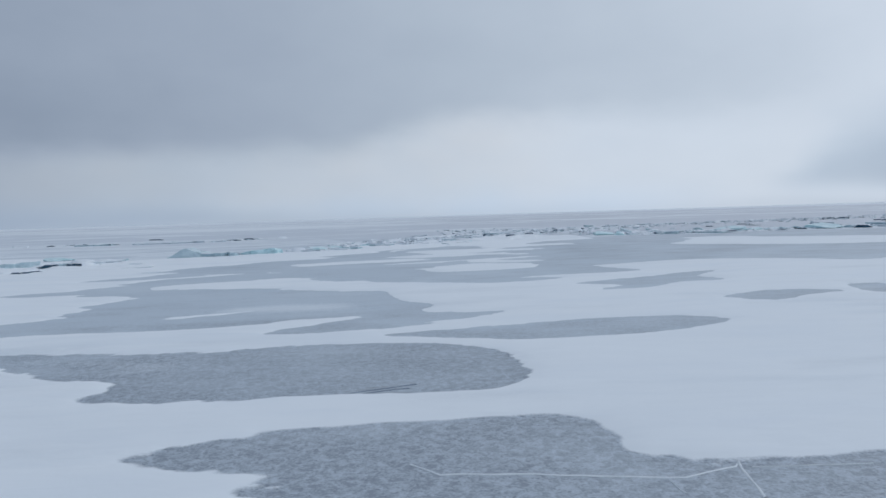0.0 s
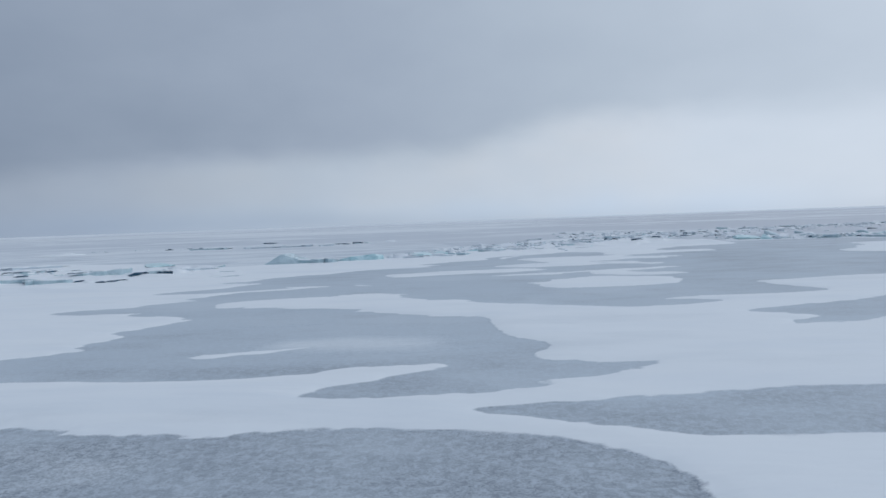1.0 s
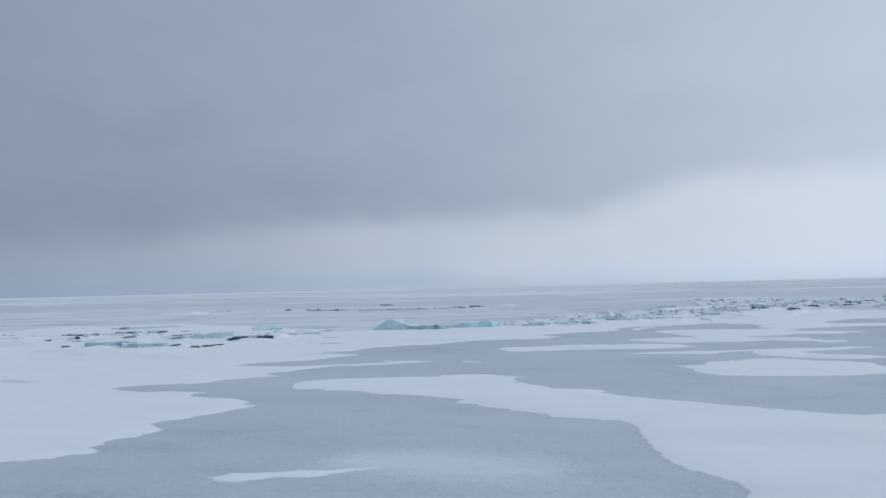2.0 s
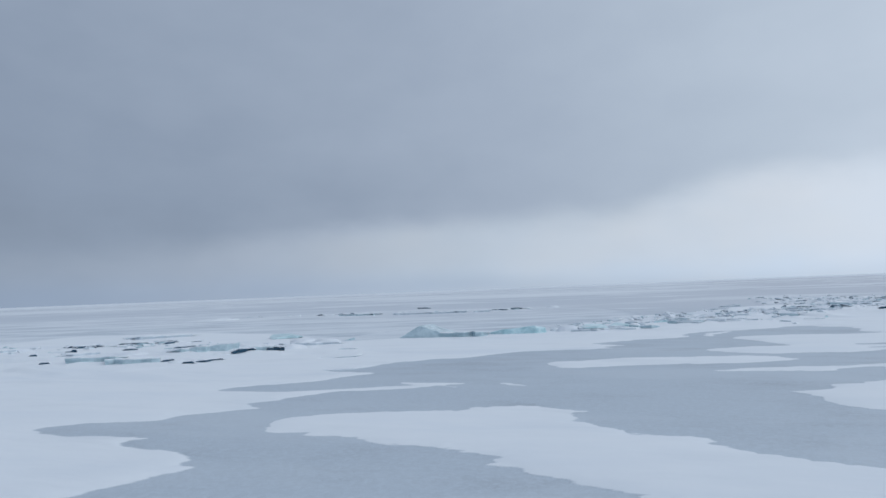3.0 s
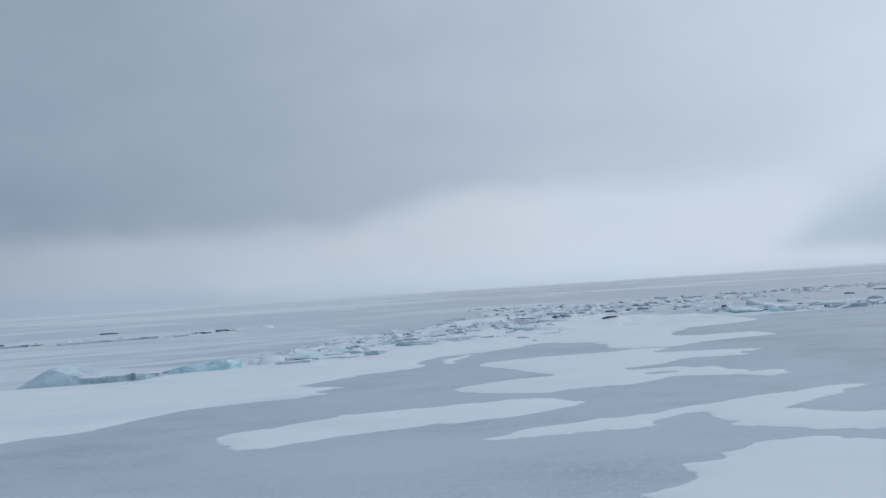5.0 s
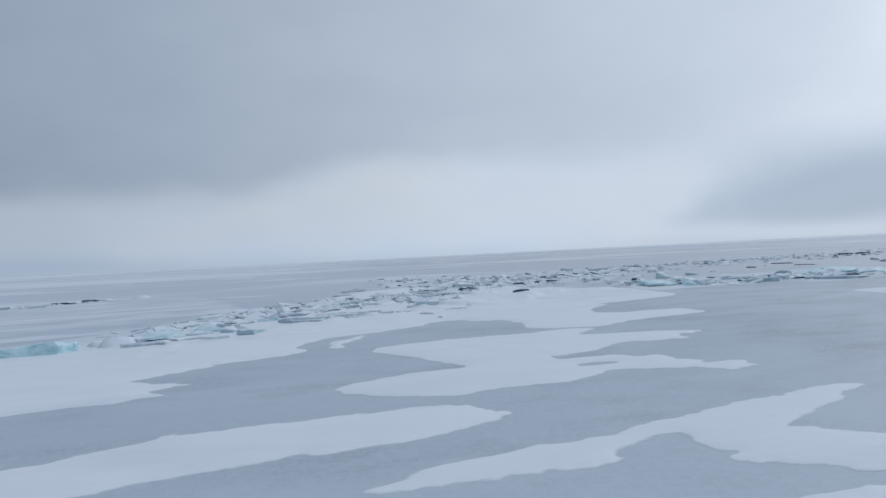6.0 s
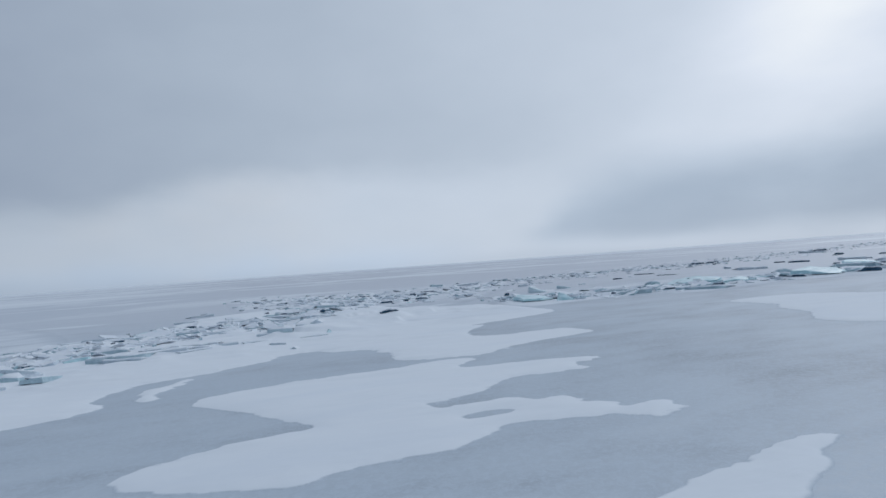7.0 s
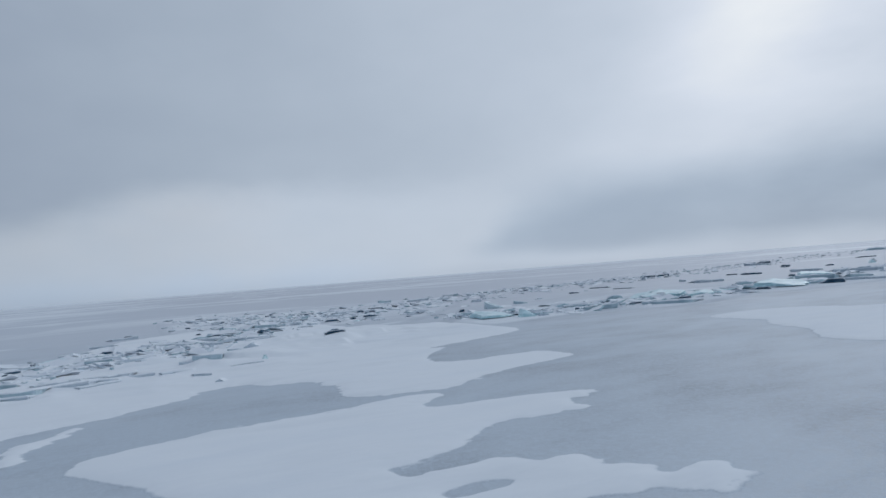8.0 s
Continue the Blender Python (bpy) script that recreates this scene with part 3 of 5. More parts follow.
drift("thin", [(-1.24, 10.06), (-0.82, 10.14), (-0.34, 10.33), (0.17, 10.59), (-0.12, 10.25), (-0.8, 9.95), (-1.13, 9.89)])  # start streak
drift("thin", [(0.97, 11.59), (1.63, 11.78), (2.31, 11.87), (1.87, 11.26), (1.27, 11.21)])  # start far
drift("veil", [(7.5, 43.7), (7, 40.7), (8.5, 40.3), (11.4, 40.5), (12.9, 39.2), (16.9, 40.4), (18.6, 39.8), (22.8, 39.7), (26.6, 39.2), (38.7, 45.3), (39, 49.4), (27.9, 47.2), (21.4, 46.4), (18.1, 48), (13.2, 47.2), (10.7, 48.2)])  # east bank
drift("veil", [(2.3, 77.5), (8.4, 69.2), (17.9, 63.7), (8.3, 46.7), (4.3, 44.7), (2, 48), (0.1, 50.1)])  # far side
drift("veil", [(-8.2, 53.9), (-6.2, 54), (-4.2, 52.9), (-6, 51.9)])  # streak a
drift("veil", [(-60.3, 61.9), (-60.7, 68.3), (-54.6, 69.1), (-46.1, 69.1), (-40.5, 54.1), (-43.1, 50)])  # streak b
drift("thin", [(-12.8, 28.2), (-11.6, 30.3), (-10.7, 31.2), (-9.4, 31.4), (-7.9, 32), (-6.7, 33.1), (-5.3, 34.6), (-4.5, 35.9), (-4.9, 41.7), (-8.3, 46.9), (-12.2, 47.5), (-16.7, 46.7), (-22.7, 49.1), (-32.4, 51.8)])  # ridge lee
drift("thin", [(-29.7, 30.4), (-26.1, 33.5), (-26.6, 36.6), (-22.4, 37.8), (-16.5, 37.2), (-12.8, 34.9), (-14.8, 40.5), (-29.5, 51.5), (-46.6, 50.5), (-58, 47.3)])  # group lee
drift("thin", [(-23.7, 39.3), (-18.1, 34.2), (-14.9, 31.6), (-11, 27.6), (-9.3, 26.4), (-8.8, 27.3), (-12.6, 36.4), (-18.7, 41), (-22.9, 42.2)])  # mid lee
drift("haze", [(-6.75, 12.71), (-6.49, 12.91), (-5.41, 12.85), (-4.55, 12.62), (-4.08, 12.37), (-4.06, 11.81), (-4.43, 11.45), (-4.97, 11.44), (-5.74, 11.84), (-6.3, 12.13)])  # window haze
drift("haze", [(-5.39, 15.57), (-5.49, 16.54), (-4.84, 16.9), (-3.74, 16.78), (-2.99, 16.66), (-2.54, 16.19), (-2.73, 15.5), (-3.43, 15.17), (-4.66, 15.25)])  # window dust
drift("haze", [(-7.11, 17.35), (-5.81, 17.74), (-4.47, 17.58), (-3.31, 17.38), (-2.4, 17.08), (-3.27, 17), (-4.47, 17.14), (-5.95, 17.34)])  # window streak
drift("thin", [(-15.6, 20.9), (-14.1, 20.9), (-12.3, 20.8), (-9.85, 19.37), (-9.37, 18.69), (-11.15, 19.21), (-13.11, 18.99)])  # bank west
drift("thin", [(-8.2, 15.84), (-8.59, 16.68), (-8.4, 17.28), (-7.92, 16.51), (-7.76, 15.67)])  # bank mid

RIDGE = [(-19.5, 24.3), (-17.5, 25.2), (-16.2, 26.2), (-14.7, 28.0), (-13.2, 28.8), (-11.7, 33.4), (-9.5, 34.2), (-7.5, 35.0), (-5.6, 34.4), (-4.6, 36.0), (-3.7, 37.0), (-1.5, 37.6), (1.0, 40.2), (3.3, 41.6), (8.2, 42.2), (10.6, 42.0), (13.7, 43.0), (16.4, 41.8), (20.8, 41.9), (27.5, 42.6)]
FIELD_LINE = [(4.5, 62.9), (4.6, 55.1), (5.8, 53.1), (8.2, 53.6), (16.5, 61.0), (27.4, 64.8), (36.3, 65.8), (62.8, 76.9), (111.5, 99.4)]
MID_LINE = [(-6.1, 36.7), (-4.5, 40.4), (-3.3, 41.6), (-1.5, 43.1), (0.9, 45.3), (4.7, 51.8)]
EAST_LINE = [(8.7, 44.8), (10.3, 43.0), (13.9, 43.2), (17.4, 42.7), (23.1, 43.6), (37.4, 48.7)]
WEST_LINE = [(-24.8, 29.7), (-19.6, 28.9), (-20.8, 32.0), (-18.2, 31.4), (-13.7, 29.1), (-13.6, 31.6)]
THIN_LINE = [(-33.6, 57.0), (-26.6, 57.1), (-23.3, 55.3), (-20.9, 58.6), (-15.9, 55.3), (-13.7, 58.1)]


def ridge_gap(x, y):
    """Distance to the line of the pressure ridge."""
    best = np.full(np.shape(x), 1e9)
    for (ax, ay), (bx, by) in zip(RIDGE, RIDGE[1:]):
        dx, dy = bx - ax, by - ay
        t = np.clip(((x - ax) * dx + (y - ay) * dy) / (dx * dx + dy * dy), 0, 1)
        best = np.minimum(best, np.hypot(x - ax - t * dx, y - ay - t * dy))
    return best


def snow_height():
    """Height of the snow above the ice; below zero where the ice is bare."""
    wx, wy = XX * 0.97 + YY * 0.24, YY * 0.97 - XX * 0.24
    ragged = (vnoise(XX * 1.1, YY * 1.6, 1) - 0.5) * 0.08 + (vnoise(XX * 4, YY * 6, 2) - 0.5) * 0.11 + (vnoise(XX * 11, YY * 14, 3) - 0.5) * 0.10
    fingers = (vnoise(wx * 0.9, wy * 7, 11) - 0.5) * 0.30 + (vnoise(wx * 2.5, wy * 16, 12) - 0.5) * 0.16
    tear = np.clip(vnoise(XX * 0.5, YY * 0.7, 9) * 1.9 - 0.55, 0, 1)
    f = FIELD + ragged * (0.3 + 0.7 * tear) + 0.45 * fingers * (0.12 + 0.88 * tear)
    streaks = vnoise(wx * 0.3, wy * 0.9, 13) * 0.65 + vnoise(wx * 1.1, wy * 2.3, 14) * 0.35
    dust = VEIL * (0.0014 + 0.0034 * np.clip(streaks * 2.2 - 0.55, 0, 1)) - 0.0003
    z = np.where(f > 0, 0.028 * (1 - np.exp(-f / 0.15)), f * 0.25)
    swell = (vnoise(XX * 0.7, YY * 1.3, 4) - 0.4) * 0.02 + (vnoise(XX * 2.3, YY * 4.0, 5) - 0.5) * 0.008
    z = z + np.where(f > 0, np.clip(f, 0, 0.5) * 2 * swell, 0)
    near = np.exp(-(ridge_gap(XX, YY) / 1.9) ** 2) * np.clip(f, 0, 0.6) / 0.6
    z = np.where((VEIL > 0) & (z < dust), dust, z)
    z = np.maximum(z, -0.002)
    haze = np.clip(HAZE * 1.5 - 0.9 * (vnoise(wx * 0.8, wy * 2.4, 15) * 0.7 + vnoise(wx * 3, wy * 7, 16) * 0.3), 0, 1)
    blown = 0.0005 + haze * (0.0015 + 0.0024 * streaks)
    z = np.where((haze > 0) & (z < blown), blown, z)
    z = np.where(z > 0, z * (1 - THIN) + THIN * np.minimum(z, 0.0026 + 0.0028 * streaks), z)
    # low scarps cut by the wind along the ridge, steep side to the south
    wide = np.exp(-(ridge_gap(XX, YY - 1.0) / 3.0) ** 2) * np.clip(f, 0, 0.6) / 0.6
    phase = (wy * 0.42 + 1.5 * vnoise(wx * 0.35, wy * 0.3, 17) + 0.22 * vnoise(wx * 2.2, wy * 2.2, 18)) % 1.0
    scarp = np.where(phase < 0.09, phase / 0.09, (1 - phase) / 0.91) * np.clip(vnoise(wx * 0.7, wy * 0.5, 19) * 2.6 - 0.85, 0, 1)
    z = z + wide * (1 - THIN) * 0.13 * scarp
    return z + near * (1 - THIN) * (0.07 * vnoise(XX * 0.8, YY * 0.7, 6) ** 2 + 0.05 * vnoise(XX * 3, YY * 3, 7) ** 2)


def build_snow():
    z = snow_height()
    high = z > 0
    cell = high[:-1, :-1] | high[1:, :-1] | high[:-1, 1:] | high[1:, 1:]
    # label connected drifts by runs of cells
    root, runs, last = [], [], []

    def find(a):
        while root[a] != a:
            root[a] = root[root[a]]
            a = root[a]
        return a

    for j in range(cell.shape[0]):
        edge = np.flatnonzero(np.diff(np.concatenate(([0], cell[j].astype(np.int8), [0]))))
        row = []
        for a, b in zip(edge[::2], edge[1::2]):
            k = len(root)
            root.append(k)
            for a2, b2, k2 in last:
                if a2 < b and a < b2:
                    root[find(k2)] = find(k)
            row.append((a, b, k))
            runs.append((j, a, b, k))
        last = row
    label = np.full(cell.shape, -1)
    for j, a, b, k in runs:
        label[j, a:b] = find(k)
    ids, counts = np.unique(label[label >= 0], return_counts=True)
    big = [i for i, n in sorted(zip(ids, counts), key=lambda p: -p[1]) if n > 500][:30]
    small = np.isin(label, big, invert=True) & (label >= 0)
    nx = XX.shape[1]
    for n, mask in enumerate([label == i for i in big] + [small]):
        j, i = np.nonzero(mask)
        if not len(j):
            continue
        quads = np.stack([j * nx + i, j * nx + i + 1, (j + 1) * nx + i + 1, (j + 1) * nx + i], 1)
        used, inv = np.unique(quads, return_inverse=True)
        inv = inv.reshape(-1, 4)
        co = np.stack([XX.ravel()[used], YY.ravel()[used], z.ravel()[used]], 1)
        me = bpy.data.meshes.new("snow_drift")
        me.vertices.add(len(used))
        me.vertices.foreach_set("co", co.ravel())
        me.loops.add(inv.size)
        me.loops.foreach_set("vertex_index", inv.ravel().astype(np.int32))
        me.polygons.add(len(inv))
        me.polygons.foreach_set("loop_start", np.arange(0, inv.size, 4, dtype=np.int32))
        me.update(calc_edges=True)
        me.polygons.foreach_set("use_smooth", np.ones(len(inv), bool))
        me.materials.append(SNOW_MAT)
        if mask is small:
            tagged(new("snow_flecks", me), "small white flecks of wind-blown snow on bare ice", "snow", kind="stuff")
        else:
            lab = "broad sheet of wind-packed white snow over lake ice" if len(j) > 20000 else "thin white snow drift with ragged edges on grey ice"
            tagged(new("snow_drift", me), lab, "snow drift", "snow drifts on the lake ice")


build_snow()
SNOW_Z = snow_height()


def foot(x, y):
    """Height of the ground or the snow at a place."""
    i, j = int(np.clip(np.searchsorted(GX, x), 0, len(GX) - 1)), int(np.clip(np.searchsorted(GY, y), 0, len(GY) - 1))
    return max(0.0, float(SNOW_Z[j, i])) if GX[0] < x < GX[-1] and GY[0] < y < GY[-1] else 0.0


def frost_seam(points, width, dark=False):
    """A healed crack, filled with white frost, as a low uneven rib on the ice."""
    verts, faces, q = [], [], []
    for (ax, ay), (bx, by) in zip(points, points[1:]):
        n = max(2, int(math.hypot(bx - ax, by - ay) / 0.04))
        q += [(ax + (bx - ax) * k / n, ay + (by - ay) * k / n) for k in range(n)]
    for k, (x, y) in enumerate(q):
        (ax, ay), (bx, by) = q[max(k - 1, 0)], q[min(k + 1, len(q) - 1)]
        d = math.hypot(bx - ax, by - ay) + 1e-6
        nx, ny = -(by - ay) / d, (bx - ax) / d
        wob = (noise.noise((x * 5, y * 5, 0.3)) * 0.02, noise.noise((x * 5, y * 5, 4.1)) * 0.02)
        w = width * (0.6 + 0.8 * abs(noise.noise((x * 9, y * 9, 2.0))))
        for off, z in ((-0.5, -0.002), (0.0, 0.006), (0.5, -0.002)):
            verts.append((x + wob[0] + nx * w * off, y + wob[1] + ny * w * off, z))
    for k in range(len(q) - 1):
        a = k * 3
        faces += [(a, a + 1, a + 4, a + 3), (a + 1, a + 2, a + 5, a + 4)]
    ob = mesh_object("ice_crack", verts, faces, CRACK_MAT if dark else FROST_MAT, smooth=True)
    return tagged(ob, "thin dark open crack in grey lake ice" if dark else "thin white frost-filled crack across the lake ice", "crack", "cracks in the ice")


frost_seam([(-2.32, 9.08), (-2.21, 8.97), (-2.16, 8.91), (-1.81, 8.87), (-1.53, 8.82), (-1.26, 8.76), (-0.95, 8.71), (-0.82, 8.77), (-0.65, 8.81), (-0.6, 8.89)], 0.016)
frost_seam([(-0.6, 8.89), (-0.64, 8.75), (-0.66, 8.63), (-0.68, 8.52), (-0.7, 8.4)], 0.024)
frost_seam([(-1.05, 8.69), (-1.05, 8.57), (-1.02, 8.47)], 0.010)
frost_seam([(-0.57, 8.8), (-0.31, 8.78), (0.09, 8.76)], 0.007)
frost_seam([(-2.84, 10.62), (-2.67, 10.71), (-2.46, 10.78), (-2.21, 10.88)], 0.016, True)
frost_seam([(-2.67, 10.63), (-2.46, 10.71), (-2.26, 10.74)], 0.010, True)

# far snow field along the horizon, nearer in the west
def snow_field():
    verts, faces = [], []
    for k in range(241):
        a = -100 + 200 * k / 240
        d = 430 + 330 / (1 + math.exp(-(a - 4) / 6)) - 300 / (1 + math.exp(-(a - 24) / 3)) + 330 / (1 + math.exp(-(a - 46) / 4))
        d *= 1 + 0.35 * noise.noise((a * 0.12, 3.0, 0)) + 0.2 * noise.noise((a * 0.6, 7.0, 0))
        for r in (d, 4500.0):
            verts.append((r * math.sin(radians(a)), 15 + r * math.cos(radians(a)), 0.05))
    faces = [(2 * k, 2 * k + 2, 2 * k + 3, 2 * k + 1) for k in range(240)]
    return mesh_object("snow_field", verts, faces, CAP_MAT)


far = snow_field()
tagged(far, "distant white snow cover along the horizon", "snow", kind="stuff")


# ---- upturned ice of the pressure ridge ----
rng = random.Random(7)
LABELS = {
    "spike": ("ice_block", BARE_ICE, "pale turquoise ice shard standing on edge in the ridge", "ice block"),
    "splinter": ("ice_block", CLEAR_ICE_AND_GAP, "dark strip painted for the shaded gap splinter standing on edge", "ice block"),
    "striped": ("ice_ledge", SHELF_ICE, "clear ice sheet under snow with dark upright cracks", "ice ledge"),
    "peak": ("ice_block", PEAK_ICE, "pointed turquoise ice slab upended in a snow bank", "ice block"),
    "block": ("ice_block", TURQUOISE, "turquoise ice block with snow cap in the ridge", "ice block"),
    "bare": ("ice_plate", BARE_ICE, "bare turquoise ice plate raised over a dark gap", "ice plate"),
    "wall": ("ice_block", BARE_ICE, "bright turquoise ice block with a clean broken face", "ice block"),
    "table": ("ice_plate", TURQUOISE, "wide flat ice plate under snow with a turquoise edge", "ice plate"),
    "tilt": ("ice_plate", PEAK_ICE, "grey turquoise ice plate tilted up out of snow", "ice plate"),
    "slab": ("ice_plate", GREY_ICE, "thin grey ice slab tilted under snow", "ice plate"),
    "glass": ("ice_plate", BARE_ICE, "bright turquoise ice plate over a gap with its shade painted dark", "ice plate"),
    "ledge": ("ice_ledge", GREY_ICE, "snow covered ice sheet with a low grey broken edge", "ice ledge"),
    "shelf": ("ice_ledge", SHELF_ICE, "snow covered ice sheet with a grey turquoise broken edge", "ice ledge"),
    # the near-black face carries the gap's shade in its colour
    "slit": ("ice_ledge", CLEAR_ICE_AND_GAP, "snow covered ice sheet, its shaded gap and clear edge coloured dark", "ice ledge"),
    "tent": ("ice_block", GREY_ICE, "grey ice slabs leaning together in the snow", "ice block"),
}


def prism(outline, low, high, jag):
    """A broken plate: an outline, chipped round its edge, between two heights given as functions of x and y."""
    n = len(outline)
    verts, faces = [], []
    rings = ((0.97, 0.0), (1.0, 0.25), (0.98, 0.7), (0.93, 1.0))
    for s, h in rings:
        for x, y in outline:
            k = s + rng.uniform(-jag, jag)
            zl, zh = low(x, y), high(x, y)
            verts.append((x * k, y * k, zl + (zh - zl) * h + rng.uniform(-jag, jag) * 0.25 * (zh - zl)))
    for r in range(len(rings) - 1):
        for i in range(n):
            a, b = r * n + i, r * n + (i + 1) % n
            faces.append((a, b, b + n, a + n))
    top = (len(rings) - 1) * n
    cx, cy = sum(p[0] for p in outline) / n, sum(p[1] for p in outline) / n
    verts.append((cx, cy, high(cx, cy)))
    faces += [(top + i, top + (i + 1) % n, len(verts) - 1) for i in range(n)]
    faces.append(tuple(range(n - 1, -1, -1)))
    return verts, faces


def broken_outline(length, depth, n):
    pts = []
    for i in range(n):
        a = 2 * math.pi * (i + rng.uniform(-0.3, 0.3)) / n
        k = rng.uniform(0.82, 1.12) / max(abs(math.cos(a)), abs(math.sin(a))) ** 0.7
        pts.append((length / 2 * k * math.cos(a), depth / 2 * k * math.sin(a)))
    w = (max(p[0] for p in pts) - min(p[0] for p in pts)) / length
    return [(x / w, y) for x, y in pts]


def snow_cap(outline, high, thick, parent):
    n = len(outline)
    verts, faces = [], []
    for s, h in ((0.94, -0.012), (0.88, thick * 0.7), (0.55, thick)):
        for x, y in outline:
            k = s + rng.uniform(-0.05, 0.03)
            verts.append((x * k, y * k, high(x * k, y * k) + h * rng.uniform(0.7, 1.3)))
    for r in range(2):
        for i in range(n):
            a, b = r * n + i, r * n + (i + 1) % n
            faces.append((a, b, b + n, a + n))
    faces.append(tuple(range(2 * n, 3 * n)))
    mesh_object("snow_cap", verts, faces, CAP_MAT, parent, True, "white snow cap")


def ice_ledge(kind, x, y, length, height, yaw, depth=0.0):
    """A sheet of ice heaved up at its near edge: an angular plate with a broken, undercut face, snow lying on its flat top."""
    name, mat, label, category = LABELS[kind]
    length = max(length, 0.12)
    height = min(max(height * (0.75 if kind == "ledge" or y > 50 else 1.0), 0.02), 0.3)
    depth = depth or rng.uniform(0.6, 1.0) * min(max(length, 0.35), 1.5)
    root = new(name)
    root.matrix_world = pose(x, y, foot(x, y) - 0.012, 0, 0, yaw)
    tagged(root, label, category, "upturned ice along the pressure ridge")
    outline, step, n = [], 0.0, max(6 if kind == "slit" else 3, min(12, int(length / 0.17)))
    for i in range(n + 1):
        outline.append((length * (i / n - 0.5 + rng.uniform(-0.25, 0.25) / n), step))
        if rng.random() < 0.45:
            step = rng.uniform(-0.09, 0.13) * min(length, 1.1)
    skew = rng.uniform(-0.18, 0.18) * length
    outline += [(length * rng.uniform(0.44, 0.56) + skew * 0.5, depth * rng.uniform(0.35, 0.6)), (length * rng.uniform(0.25, 0.48) + skew, depth * rng.uniform(0.85, 1.1)),
                (skew + rng.uniform(-0.1, 0.1) * length, depth * rng.uniform(0.9, 1.2)), (-length * rng.uniform(0.25, 0.48) + skew, depth * rng.uniform(0.8, 1.1)),
                (-length * rng.uniform(0.44, 0.56) + skew * 0.5, depth * rng.uniform(0.3, 0.6))]
    drop, side, rough = rng.uniform(0.85, 1.25), rng.uniform(-0.35, 0.35), rng.uniform(0, 90)
    under = rng.uniform(0.2, 0.9) if kind == "slit" else rng.uniform(0.0, 0.4)

    bulk = rng.uniform(-0.3, 0.3)

    def top(a, b):
        taper = min(1.0, max(0.3 if y < 50 else 0.85, 4.4 - 8.0 * abs(a / length - bulk * 0.12))) if kind == "slit" else 1.0
        return height * taper * (1 + (0.2 if kind == "slit" else 1.0) * side * a / length * 2 + (0.06 if kind == "slit" else 0.22) * noise.noise((a * 5, b * 5, rough)) - drop * max(b, 0) / depth)

    k, verts = len(outline), []
    for share, inset in ((-1.0, under), (0.35, under * 0.6), (0.8, 0.0), (1.0, 0.03)):
        for a, b in outline:
            z = -0.06 if share < 0 else max(top(a, b), -0.03) * share
            verts.append((a * (1 - inset * height * 0.6), b + inset * height * (1 if b < depth * 0.3 else -1) + rng.uniform(-0.006, 0.006), z + rng.uniform(-0.05, 0.05) * height))
    faces = [(r * k + i, r * k + (i + 1) % k, (r + 1) * k + (i + 1) % k, (r + 1) * k + i) for r in range(3) for i in range(k)]
    cx, cy = sum(p[0] for p in outline) / k, sum(p[1] for p in outline) / k
    verts.append((cx, cy, top(cx, cy)))
    faces += [(3 * k + i, 3 * k + (i + 1) % k, 4 * k) for i in range(k)]
    mesh_object("broken_edge", verts, faces, mat, root)
    thick, cover = 0.008 + 0.014 * min(length, 1.2), []
    for grow, lift in ((1.0, -0.004), (1.012, 0.5), (0.95, 1.0)):
        for a, b in outline:
            spill = 1.0 if b < depth * 0.3 else 1.08
            px, py = cx + (a - cx) * grow * spill, cy + (b - cy) * grow * spill
            cover.append((px, py, max(top(px, py), -0.03) + (lift if lift < 0 else thick * lift * rng.uniform(0.7, 1.3))))
    cover.append((cx, cy, top(cx, cy) + thick))
    sheet = [(r * k + i, r * k + (i + 1) % k, (r + 1) * k + (i + 1) % k, (r + 1) * k + i) for r in range(2) for i in range(k)]
    sheet += [(2 * k + i, 2 * k + (i + 1) % k, 3 * k) for i in range(k)]
    mesh_object("snow_cover", cover, sheet, SNOW_MAT if length > 0.6 else CAP_MAT, root, False, "wind-packed white snow")
    return root


